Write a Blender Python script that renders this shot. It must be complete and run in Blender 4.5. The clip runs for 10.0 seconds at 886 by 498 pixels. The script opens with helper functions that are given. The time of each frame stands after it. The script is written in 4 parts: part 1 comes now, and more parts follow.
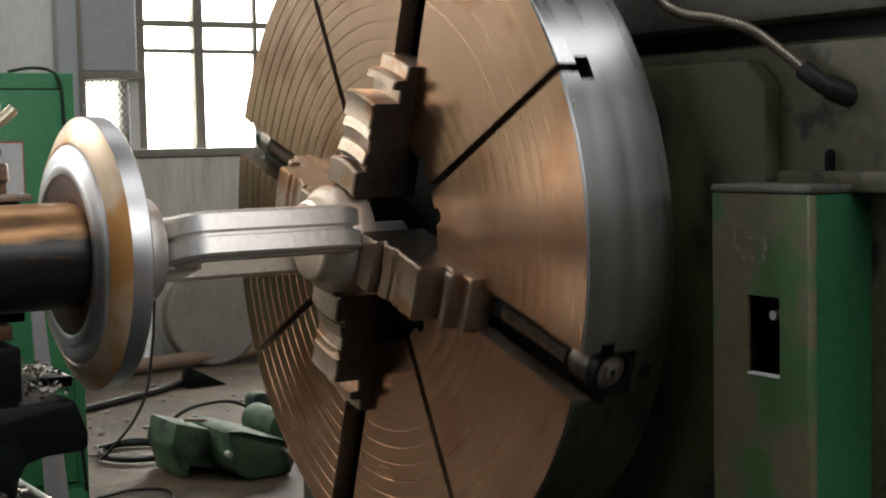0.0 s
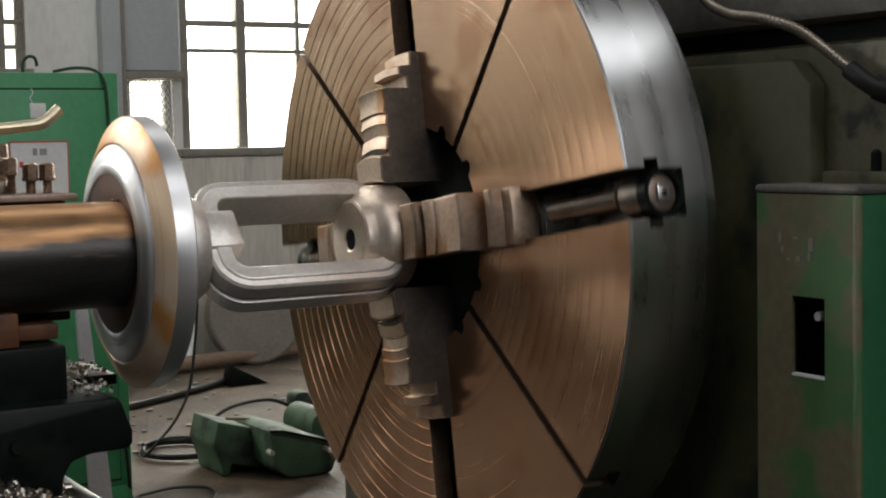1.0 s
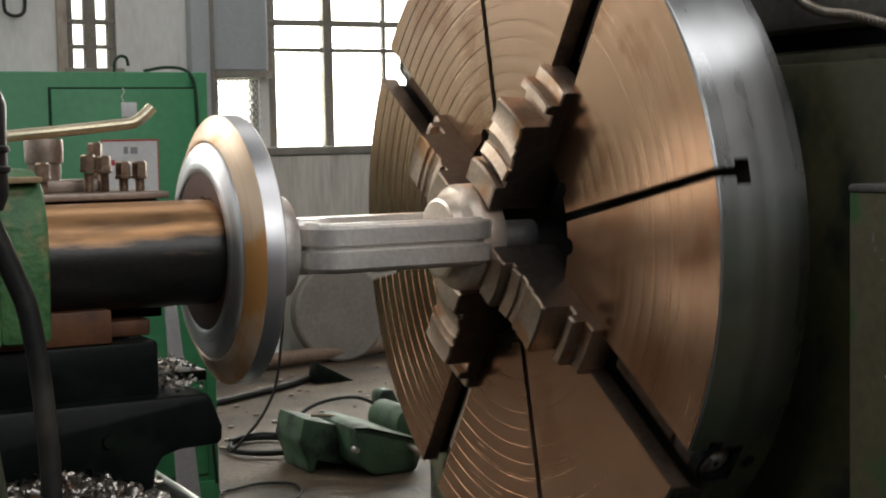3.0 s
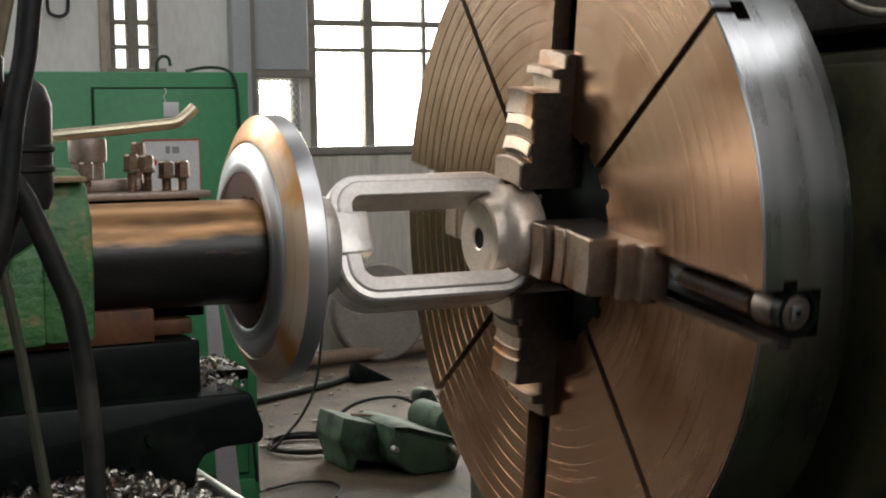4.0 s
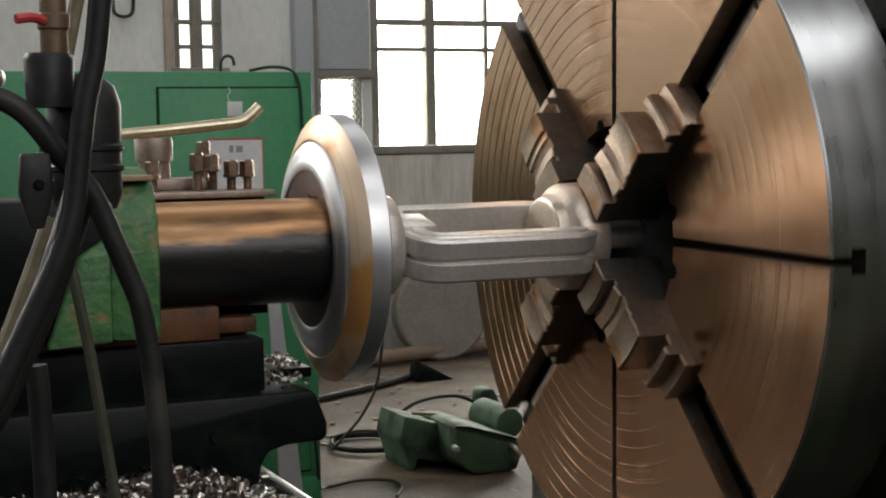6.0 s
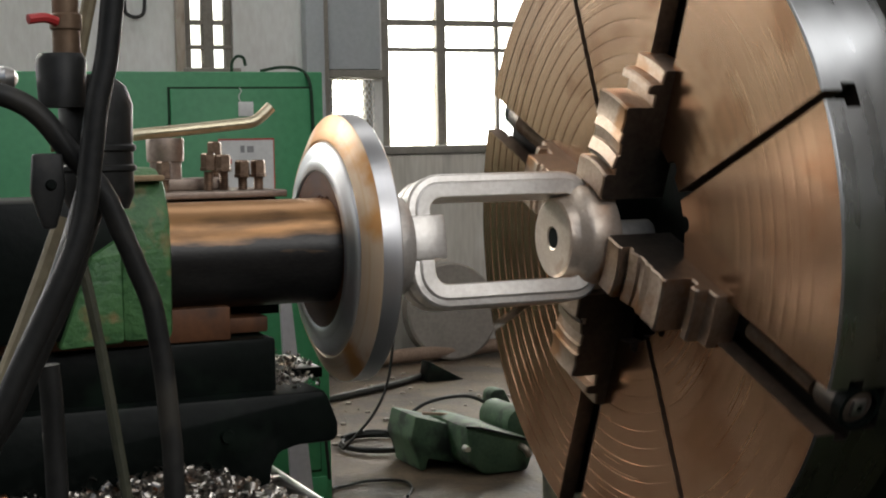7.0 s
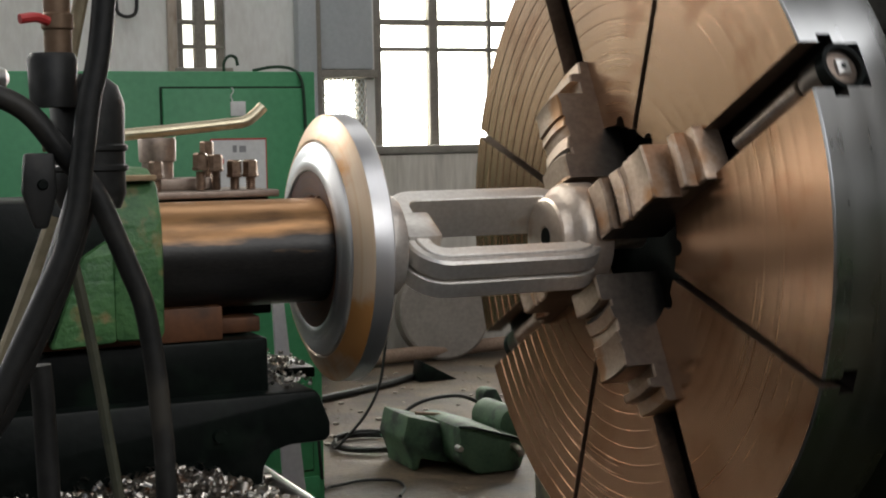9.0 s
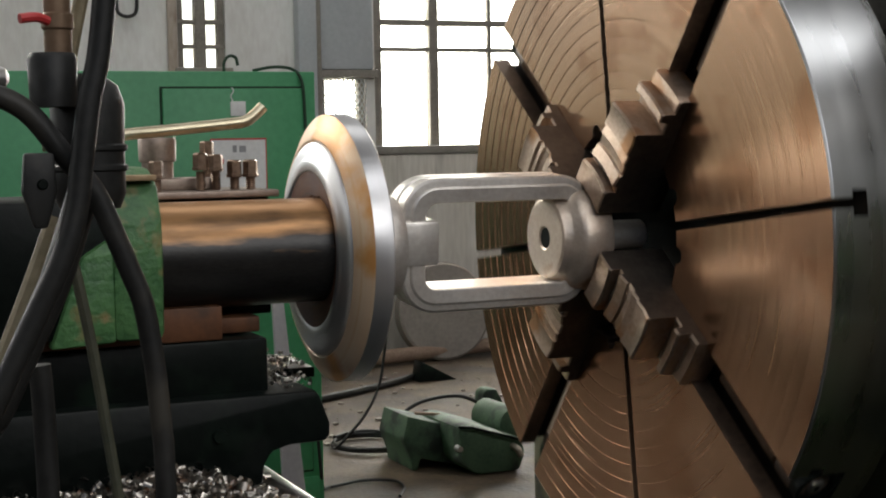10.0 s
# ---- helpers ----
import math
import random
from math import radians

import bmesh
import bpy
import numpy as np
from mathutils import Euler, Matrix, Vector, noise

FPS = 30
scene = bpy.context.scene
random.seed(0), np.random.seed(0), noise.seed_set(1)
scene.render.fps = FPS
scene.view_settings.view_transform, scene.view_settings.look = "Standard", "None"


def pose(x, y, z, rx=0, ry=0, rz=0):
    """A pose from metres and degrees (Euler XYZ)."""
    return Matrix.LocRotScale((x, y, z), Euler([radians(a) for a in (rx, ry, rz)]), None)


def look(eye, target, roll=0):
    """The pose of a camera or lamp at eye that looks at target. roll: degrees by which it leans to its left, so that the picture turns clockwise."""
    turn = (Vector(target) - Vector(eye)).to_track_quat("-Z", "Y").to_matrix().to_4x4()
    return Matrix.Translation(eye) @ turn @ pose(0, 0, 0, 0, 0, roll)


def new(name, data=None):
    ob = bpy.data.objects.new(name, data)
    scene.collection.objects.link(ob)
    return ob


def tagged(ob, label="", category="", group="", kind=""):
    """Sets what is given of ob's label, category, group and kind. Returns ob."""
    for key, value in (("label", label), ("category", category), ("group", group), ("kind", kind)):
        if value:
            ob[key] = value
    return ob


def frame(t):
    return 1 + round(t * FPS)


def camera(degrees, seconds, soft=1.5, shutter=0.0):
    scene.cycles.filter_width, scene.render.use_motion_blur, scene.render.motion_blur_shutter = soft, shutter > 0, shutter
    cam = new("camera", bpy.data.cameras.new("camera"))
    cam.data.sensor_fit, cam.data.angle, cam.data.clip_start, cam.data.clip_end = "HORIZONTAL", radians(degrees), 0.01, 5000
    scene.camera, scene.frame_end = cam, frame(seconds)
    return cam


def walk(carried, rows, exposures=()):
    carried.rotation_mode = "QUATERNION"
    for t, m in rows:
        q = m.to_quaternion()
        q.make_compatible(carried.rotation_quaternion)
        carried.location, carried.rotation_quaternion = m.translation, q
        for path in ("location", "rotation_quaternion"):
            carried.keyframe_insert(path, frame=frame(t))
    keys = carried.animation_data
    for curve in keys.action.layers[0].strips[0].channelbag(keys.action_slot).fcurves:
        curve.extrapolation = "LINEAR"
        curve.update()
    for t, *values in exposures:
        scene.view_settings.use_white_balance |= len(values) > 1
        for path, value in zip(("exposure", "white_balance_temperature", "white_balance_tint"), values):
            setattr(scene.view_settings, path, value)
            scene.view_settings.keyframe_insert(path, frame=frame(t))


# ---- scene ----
cam = camera(33.3, 10.0, soft=2.0, shutter=0.2)
walk(cam, [
    (0.0, pose(-1.3771, -2.3804, 1.3751, 85.799, 1.213, -32.574)),
    (0.5, pose(-1.3783, -2.3796, 1.3752, 85.804, 1.209, -31.845)),
    (1.0, pose(-1.3797, -2.3787, 1.3752, 85.819, 1.165, -30.990)),
    (1.5, pose(-1.3811, -2.3779, 1.3752, 85.815, 1.151, -30.138)),
    (2.0, pose(-1.3826, -2.3771, 1.3752, 85.822, 1.127, -29.269)),
    (2.5, pose(-1.3839, -2.3764, 1.3752, 85.827, 1.135, -28.514)),
    (4.0, pose(-1.3878, -2.3743, 1.3753, 85.864, 1.084, -26.212)),
    (4.5, pose(-1.3890, -2.3738, 1.3753, 85.866, 1.078, -25.542)),
    (5.0, pose(-1.3902, -2.3732, 1.3753, 85.863, 1.063, -24.845)),
    (5.5, pose(-1.3912, -2.3727, 1.3753, 85.869, 1.095, -24.296)),
    (6.0, pose(-1.3919, -2.3724, 1.3753, 85.878, 1.064, -23.865)),
    (7.5, pose(-1.3927, -2.3721, 1.3753, 85.897, 1.053, -23.419)),
    (8.0, pose(-1.3923, -2.3723, 1.3754, 85.912, 1.053, -23.679)),
    (8.5, pose(-1.3921, -2.3723, 1.3753, 85.882, 1.047, -23.745)),
    (9.0, pose(-1.3922, -2.3723, 1.3753, 85.878, 1.057, -23.743)),
    (9.5, pose(-1.3922, -2.3723, 1.3753, 85.878, 1.057, -23.743)),
    (10.0, pose(-1.3921, -2.3723, 1.3753, 85.886, 0.995, -23.743)),
])

# ---- world and light ----
world = bpy.data.worlds.new("sky")
scene.world = world
world.use_nodes = True
sky = world.node_tree.nodes.new("ShaderNodeTexSky")
sky.sky_type, sky.sun_disc = "NISHITA", False
sky.sun_elevation, sky.sun_rotation = radians(40), radians(160)
world.node_tree.links.new(sky.outputs[0], world.node_tree.nodes["Background"].inputs[0])
world.node_tree.nodes["Background"].inputs[1].default_value = 0.1


def window_light(name, at, target, wide, high, watts, tint):
    lamp = bpy.data.lights.new(name, "AREA")
    lamp.shape, lamp.size, lamp.size_y, lamp.energy, lamp.color = "RECTANGLE", wide, high, watts, tint
    ob = new(name, lamp)
    ob.matrix_world = look(at, target)
    return ob


window_light("daylight_north", (3.9, 6.95, 2.45), (3.9, 0, 2.45), 4.4, 2.5, 430, (1.0, 0.98, 0.93))
window_light("daylight_north_west", (-4.2, 6.95, 2.45), (-4.2, 0, 2.45), 5.2, 2.1, 8, (1.0, 0.96, 0.91))
window_light("daylight_north_west_high", (-4.2, 6.95, 5.0), (-4.2, 0, 5.0), 4.6, 2.5, 470, (1.0, 0.97, 0.92))
window_light("daylight_west", (-9.35, 1.5, 3.6), (0, 1.5, 3.6), 6.0, 2.6, 75, (1.0, 0.95, 0.87))
window_light("daylight_south", (1.0, -7.35, 4.9), (1.0, 0, 4.9), 5.8, 3.4, 210, (1.0, 0.98, 0.945))
window_light("skylight_near", (0.7, -3.4, 7.15), (0.7, -3.4, 0), 15.8, 2.0, 250, (1.0, 0.98, 0.95))
window_light("skylight_far", (0.7, 3.2, 7.15), (0.7, 3.2, 0), 15.8, 1.6, 215, (1.0, 0.97, 0.92))
scene.view_settings.exposure = -0.22


# ---- materials ----
def mat(name, c1, c2, rough=0.6, metal=0.0, scale=6.0, fine=60.0, bump=0.2, spot=None, spots=0.5, spot_scale=4.0, bump_size=0.002, stretch=(1, 1, 1), rough2=None, specular=0.5):
    """Two colours mixed by noise at two scales, stains of a third colour, fine relief."""
    m = bpy.data.materials.new(name)
    m.use_nodes = True
    nt = m.node_tree
    nodes, link = nt.nodes, nt.links.new
    b = nodes["Principled BSDF"]
    co = nodes.new("ShaderNodeTexCoord")
    mp = nodes.new("ShaderNodeMapping")
    mp.inputs["Scale"].default_value = stretch
    link(co.outputs["Object"], mp.inputs[0])

    def noise_node(s, detail=4):
        n = nodes.new("ShaderNodeTexNoise")
        n.inputs["Scale"].default_value, n.inputs["Detail"].default_value = s, detail
        link(mp.outputs[0], n.inputs["Vector"])
        return n

    big, small = noise_node(scale, 6), noise_node(fine, 3)
    add = nodes.new("ShaderNodeMath")
    add.operation = "MULTIPLY_ADD"
    add.inputs[1].default_value = 0.45
    link(small.outputs[0], add.inputs[0])
    sc = nodes.new("ShaderNodeMath")
    sc.operation = "MULTIPLY"
    sc.inputs[1].default_value = 0.55
    link(big.outputs[0], sc.inputs[0])
    link(sc.outputs[0], add.inputs[2])
    ramp = nodes.new("ShaderNodeMapRange")
    ramp.inputs[1].default_value, ramp.inputs[2].default_value = 0.36, 0.64
    link(add.outputs[0], ramp.inputs[0])
    mix = nodes.new("ShaderNodeMix")
    mix.data_type = "RGBA"
    mix.inputs["A"].default_value, mix.inputs["B"].default_value = (*c1, 1), (*c2, 1)
    link(ramp.outputs[0], mix.inputs["Factor"])
    colour = mix.outputs["Result"]
    if spot:
        st = noise_node(spot_scale, 8)
        r2 = nodes.new("ShaderNodeMapRange")
        r2.inputs[1].default_value, r2.inputs[2].default_value = 1 - spots, 1 - spots + 0.12
        link(st.outputs[0], r2.inputs[0])
        m2 = nodes.new("ShaderNodeMix")
        m2.data_type = "RGBA"
        m2.inputs["B"].default_value = (*spot, 1)
        link(colour, m2.inputs["A"])
        link(r2.outputs[0], m2.inputs["Factor"])
        colour = m2.outputs["Result"]
    link(colour, b.inputs["Base Color"])
    b.inputs["Metallic"].default_value = metal
    b.inputs["Specular IOR Level"].default_value = specular
    rr = nodes.new("ShaderNodeMapRange")
    rr.inputs[3].default_value, rr.inputs[4].default_value = rough, rough2 if rough2 is not None else min(1, rough + 0.15)
    link(add.outputs[0], rr.inputs[0])
    link(rr.outputs[0], b.inputs["Roughness"])
    bp = nodes.new("ShaderNodeBump")
    bp.inputs["Strength"].default_value, bp.inputs["Distance"].default_value = bump, bump_size
    link(add.outputs[0], bp.inputs["Height"])
    link(bp.outputs[0], b.inputs["Normal"])
    return m


def turned_metal(name, c1, c2, rough, metal, aniso=0.5, stain=None, stains=0.45, bands=220.0, film=0.0, relief=0.12, vary=1.0):
    """Metal turned about the x axis: fine rings by the distance from the axis, broad stains."""
    m = bpy.data.materials.new(name)
    m.use_nodes = True
    nt = m.node_tree
    nodes, link = nt.nodes, nt.links.new
    b = nodes["Principled BSDF"]
    co = nodes.new("ShaderNodeTexCoord")
    flat = nodes.new("ShaderNodeVectorMath")
    flat.operation = "MULTIPLY"
    flat.inputs[1].default_value = (0, 1, 1)
    link(co.outputs["Object"], flat.inputs[0])
    ln = nodes.new("ShaderNodeVectorMath")
    ln.operation = "LENGTH"
    link(flat.outputs[0], ln.inputs[0])
    sep = nodes.new("ShaderNodeSeparateXYZ")
    link(co.outputs["Object"], sep.inputs[0])
    mixc = nodes.new("ShaderNodeMath")
    mixc.operation = "ADD"
    link(ln.outputs["Value"], mixc.inputs[0])
    link(sep.outputs[0], mixc.inputs[1])
    rings = nodes.new("ShaderNodeTexNoise")
    rings.noise_dimensions = "1D"
    rings.inputs["Scale"].default_value, rings.inputs["Detail"].default_value = bands, 4
    link(mixc.outputs[0], rings.inputs["W"])
    big = nodes.new("ShaderNodeTexNoise")
    big.inputs["Scale"].default_value, big.inputs["Detail"].default_value = 5.0, 7
    link(co.outputs["Object"], big.inputs["Vector"])
    fac = nodes.new("ShaderNodeMath")
    fac.operation = "ADD"
    link(rings.outputs[0], fac.inputs[0])
    link(big.outputs[0], fac.inputs[1])
    rng = nodes.new("ShaderNodeMapRange")
    rng.inputs[1].default_value, rng.inputs[2].default_value = 0.75, 1.25
    link(fac.outputs[0], rng.inputs[0])
    mix = nodes.new("ShaderNodeMix")
    mix.data_type = "RGBA"
    mix.inputs["A"].default_value, mix.inputs["B"].default_value = (*c1, 1), (*c2, 1)
    link(rng.outputs[0], mix.inputs["Factor"])
    colour = mix.outputs["Result"]
    if stain:
        st = nodes.new("ShaderNodeTexNoise")
        st.inputs["Scale"].default_value, st.inputs["Detail"].default_value = 7.0, 6
        link(co.outputs["Object"], st.inputs["Vector"])
        r2 = nodes.new("ShaderNodeMapRange")
        r2.inputs[1].default_value, r2.inputs[2].default_value = 1 - stains, 1 - stains + 0.1
        link(st.outputs[0], r2.inputs[0])
        m2 = nodes.new("ShaderNodeMix")
        m2.data_type = "RGBA"
        m2.inputs["B"].default_value = (*stain, 1)
        link(colour, m2.inputs["A"])
        link(r2.outputs[0], m2.inputs["Factor"])
        colour = m2.outputs["Result"]
    link(colour, b.inputs["Base Color"])
    b.inputs["Metallic"].default_value = metal
    b.inputs["Anisotropic"].default_value = aniso
    b.inputs["Anisotropic Rotation"].default_value = 0.25
    tan = nodes.new("ShaderNodeTangent")
    tan.direction_type, tan.axis = "RADIAL", "X"
    link(tan.outputs[0], b.inputs["Tangent"])
    b.inputs["Coat Weight"].default_value, b.inputs["Coat Roughness"].default_value = film, 0.22
    rr = nodes.new("ShaderNodeMapRange")
    rr.inputs[3].default_value, rr.inputs[4].default_value = rough - 0.06 * vary, rough + 0.1 * vary
    link(fac.outputs[0], rr.inputs[0])
    rr.inputs[1].default_value, rr.inputs[2].default_value = 0.7, 1.3
    link(rr.outputs[0], b.inputs["Roughness"])
    bp = nodes.new("ShaderNodeBump")
    bp.inputs["Strength"].default_value, bp.inputs["Distance"].default_value = relief, 0.0006
    link(rings.outputs[0], bp.inputs["Height"])
    link(bp.outputs[0], b.inputs["Normal"])
    return m


def glow(name, c, strength):
    m = bpy.data.materials.new(name)
    m.use_nodes = True
    b = m.node_tree.nodes["Principled BSDF"]
    b.inputs["Base Color"].default_value = (*c, 1)
    b.inputs["Emission Color"].default_value = (*c, 1)
    b.inputs["Emission Strength"].default_value = strength
    return m


M_FACE = turned_metal("faceplate_face", (0.47, 0.275, 0.163), (0.515, 0.31, 0.185), 0.24, 1.0, 0.0, (0.39, 0.205, 0.108), 0.47, 160, film=0.2, relief=0.013, vary=0.35)
M_RIM = turned_metal("turned_rim_steel", (0.54, 0.545, 0.54), (0.60, 0.605, 0.60), 0.29, 1.0, 0.3, (0.50, 0.495, 0.48), 0.38, 16)
# Near-black so that the slots' inner shade is in the colour.
M_SLOT = mat("slot_shade_steel", (0.012, 0.010, 0.008), (0.028, 0.02, 0.015), 0.4, 0.3, 12, 80, specular=0.25)
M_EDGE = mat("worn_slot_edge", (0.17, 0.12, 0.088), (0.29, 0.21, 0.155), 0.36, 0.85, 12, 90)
M_JAW = mat("jaw_steel", (0.38, 0.285, 0.21), (0.54, 0.42, 0.33), 0.33, 0.95, 14, 120, 0.4, (0.40, 0.22, 0.11), 0.46, 11)
# Darker copy of the jaw steel, with the shade of the sides in its colour.
M_JAWSIDE = mat("jaw_steel_in_shade", (0.14, 0.12, 0.105), (0.22, 0.19, 0.16), 0.38, 1.0, 10, 90)
M_THREAD = mat("screw_steel", (0.34, 0.26, 0.19), (0.52, 0.43, 0.34), 0.3, 0.9, 30, 160)
M_BRIGHT = mat("bright_steel", (0.55, 0.54, 0.52), (0.68, 0.67, 0.65), 0.28, 0.95, 20, 150, 0.1)
M_RING = turned_metal("ring_turned_steel", (0.66, 0.66, 0.67), (0.74, 0.74, 0.75), 0.36, 0.92, 0.2, None, 0, 30)
M_RINGRUST = turned_metal("ring_rusty_cone", (0.72, 0.50, 0.30), (0.80, 0.64, 0.48), 0.40, 0.35, 0.2, (0.66, 0.32, 0.10), 0.53, 120)
# Rust of the bore, lowered in colour to stand for its deep shade.
M_BORE = turned_metal("rusty_shaded_bore", (0.055, 0.021, 0.009), (0.15, 0.058, 0.021), 0.6, 0.2, 0.2, (0.09, 0.04, 0.025), 0.5)
M_YOKE = mat("forged_yoke_steel", (0.66, 0.62, 0.57), (0.84, 0.81, 0.76), 0.32, 0.72, 9, 110, 0.45, (0.52, 0.37, 0.25), 0.36, 7, 0.003)
M_YOKEBOSS = mat("boss_steel_rusty", (0.66, 0.54, 0.43), (0.80, 0.70, 0.60), 0.34, 0.7, 10, 130, 0.45, (0.46, 0.25, 0.11), 0.42, 9, 0.003)
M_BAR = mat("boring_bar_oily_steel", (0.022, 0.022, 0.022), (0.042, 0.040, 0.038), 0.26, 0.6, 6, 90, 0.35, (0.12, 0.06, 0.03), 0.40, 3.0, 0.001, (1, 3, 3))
M_GREENC = mat("rough_green_casting", (0.038, 0.115, 0.04), (0.085, 0.21, 0.072), 0.42, 0.0, 22, 90, 1.0, (0.32, 0.20, 0.09), 0.43, 14, 0.006)
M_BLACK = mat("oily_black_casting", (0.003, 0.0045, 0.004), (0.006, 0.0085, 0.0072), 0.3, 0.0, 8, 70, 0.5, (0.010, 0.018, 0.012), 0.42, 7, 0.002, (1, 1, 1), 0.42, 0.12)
M_RUSTSLAB = mat("rusty_slab", (0.085, 0.034, 0.015), (0.16, 0.066, 0.028), 0.5, 0.3, 9, 80, 0.4, (0.05, 0.03, 0.02), 0.42, 7)
M_POST = mat("tool_post_steel", (0.22, 0.17, 0.14), (0.36, 0.29, 0.24), 0.4, 0.8, 14, 120)
M_BOLT = mat("bolt_brown_steel", (0.15, 0.10, 0.07), (0.30, 0.21, 0.15), 0.3, 0.9, 25, 150)
M_LEVER = mat("brass_lever", (0.50, 0.43, 0.28), (0.66, 0.60, 0.44), 0.25, 0.9, 14, 110, 0.2, (0.30, 0.22, 0.12), 0.38, 9)
M_CHIP = mat("steel_swarf", (0.30, 0.27, 0.24), (0.66, 0.62, 0.56), 0.22, 1.0, 40, 200, 0.1, (0.30, 0.14, 0.07), 0.4, 22)
M_CAB = mat("cabinet_green_paint", (0.042, 0.235, 0.095), (0.062, 0.295, 0.125), 0.4, 0.0, 3, 40, 0.08, (0.03, 0.13, 0.06), 0.36, 2.5)
M_CABGAP = mat("cabinet_gap", (0.01, 0.03, 0.015), (0.015, 0.045, 0.02), 0.7)
M_PAPER = mat("white_notice", (0.66, 0.66, 0.64), (0.78, 0.78, 0.76), 0.5, 0, 8, 60, 0.02)
M_RED = mat("red_paint", (0.45, 0.03, 0.03), (0.55, 0.05, 0.05), 0.35, 0, 10, 80, 0.05)
M_INK = mat("grey_ink", (0.25, 0.25, 0.25), (0.33, 0.33, 0.33), 0.6)
M_WALL = mat("stained_plaster", (0.66, 0.635, 0.60), (0.80, 0.79, 0.76), 0.85, 0, 2.2, 30, 0.3, (0.46, 0.41, 0.35), 0.40, 2.6, 0.004, (1, 1, 0.35))
M_WALLLOW = mat("streaked_dado", (0.44, 0.40, 0.34), (0.64, 0.60, 0.53), 0.8, 0, 9, 40, 0.2, (0.34, 0.31, 0.27), 0.4, 7, 0.004, (1, 1, 0.12))
M_TRIM = mat("rust_streaked_trim", (0.40, 0.32, 0.25), (0.52, 0.45, 0.38), 0.8, 0, 6, 50, 0.2, (0.24, 0.14, 0.09), 0.42, 6, 0.002, (1, 1, 0.3))
M_GREYPANEL = mat("grey_panel_paint", (0.42, 0.44, 0.45), (0.50, 0.52, 0.53), 0.6, 0, 2, 40, 0.1)
M_FRAME = mat("weathered_window_frame", (0.20, 0.18, 0.15), (0.30, 0.27, 0.23), 0.7, 0, 8, 70, 0.3)
M_FLOOR = mat("dirty_concrete", (0.032, 0.020, 0.0105), (0.105, 0.070, 0.038), 0.6, 0, 5.0, 45, 1.0, (0.030, 0.021, 0.013), 0.50, 2.2, 0.010)
# Walls and roof out of view, dark only to cut bounced light.
M_DARKWALL = mat("unseen_dark_wall", (0.022, 0.021, 0.019), (0.040, 0.037, 0.033), 0.85, 0, 1.0, 25)
M_CEIL = mat("unseen_dark_roof", (0.05, 0.05, 0.048), (0.08, 0.078, 0.074), 0.9, 0, 1.0, 20)
M_PUMP = mat("pump_green_paint", (0.030, 0.066, 0.034), (0.062, 0.11, 0.058), 0.6, 0, 14, 70, 1.0, (0.012, 0.020, 0.013), 0.50, 8)
M_RUBBER = mat("black_rubber", (0.012, 0.0125, 0.012), (0.026, 0.026, 0.0245), 0.42, 0, 12, 90, 0.3, (0.05, 0.046, 0.038), 0.42, 9, 0.002, (1, 1, 1), 0.55, 0.3)
M_PIPE = mat("brown_pipe", (0.20, 0.13, 0.09), (0.30, 0.21, 0.15), 0.6, 0.2, 6, 60)
M_DISC = mat("grey_drum_paint", (0.20, 0.17, 0.145), (0.28, 0.245, 0.21), 0.6, 0.1, 3, 40, 0.2, (0.24, 0.18, 0.14), 0.38, 3)
M_BOARD = mat("grey_board", (0.36, 0.35, 0.35), (0.44, 0.43, 0.43), 0.7, 0, 4, 50)
M_BOX = mat("switch_box_worn_paint", (0.125, 0.105, 0.056), (0.18, 0.15, 0.088), 0.5, 0, 9, 60, 0.4, (0.055, 0.14, 0.042), 0.54, 9)
M_BOXG = mat("switch_box_green_paint", (0.022, 0.125, 0.05), (0.034, 0.16, 0.068), 0.45, 0, 5, 60, 0.2, (0.018, 0.07, 0.035), 0.42, 6)
M_HEAD = mat("headstock_grimy_green", (0.058, 0.055, 0.026), (0.10, 0.092, 0.050), 0.5, 0, 9, 60, 0.6, (0.012, 0.014, 0.010), 0.46, 16)
M_HEADP = mat("headstock_panel_green", (0.055, 0.055, 0.024), (0.085, 0.08, 0.038), 0.45, 0, 5, 50, 0.3, (0.016, 0.021, 0.013), 0.44, 7)
M_COVER = mat("headstock_cover_grey", (0.08, 0.075, 0.064), (0.15, 0.14, 0.12), 0.6, 0, 7, 70, 0.7, (0.03, 0.028, 0.026), 0.46, 8)
M_CONDUIT = mat("metal_conduit", (0.24, 0.20, 0.15), (0.38, 0.33, 0.27), 0.35, 0.8, 20, 120)
M_BRASSPIPE = mat("tan_pipe", (0.20, 0.165, 0.10), (0.32, 0.27, 0.17), 0.45, 0.2, 8, 70)
M_LEDGE = mat("tan_dirt", (0.26, 0.17, 0.085), (0.38, 0.27, 0.15), 0.7, 0, 30, 120, 0.6)
M_BROWN = mat("rusty_nipple", (0.16, 0.10, 0.06), (0.25, 0.17, 0.11), 0.5, 0.5, 14, 90)
M_OLIVE = mat("olive_tube", (0.05, 0.055, 0.035), (0.085, 0.085, 0.055), 0.5, 0, 10, 90)
M_GLASS = bpy.data.materials.new("dusty_window_glass")
M_GLASS.use_nodes = True
_b = M_GLASS.node_tree.nodes["Principled BSDF"]
_b.inputs["Transmission Weight"].default_value, _b.inputs["Roughness"].default_value, _b.inputs["IOR"].default_value = 1.0, 0.25, 1.1
_n = M_GLASS.node_tree.nodes
_dust, _co, _grey = _n.new("ShaderNodeTexNoise"), _n.new("ShaderNodeTexCoord"), _n.new("ShaderNodeValToRGB")
_dust.inputs["Scale"].default_value, _dust.inputs["Detail"].default_value = 3.5, 6
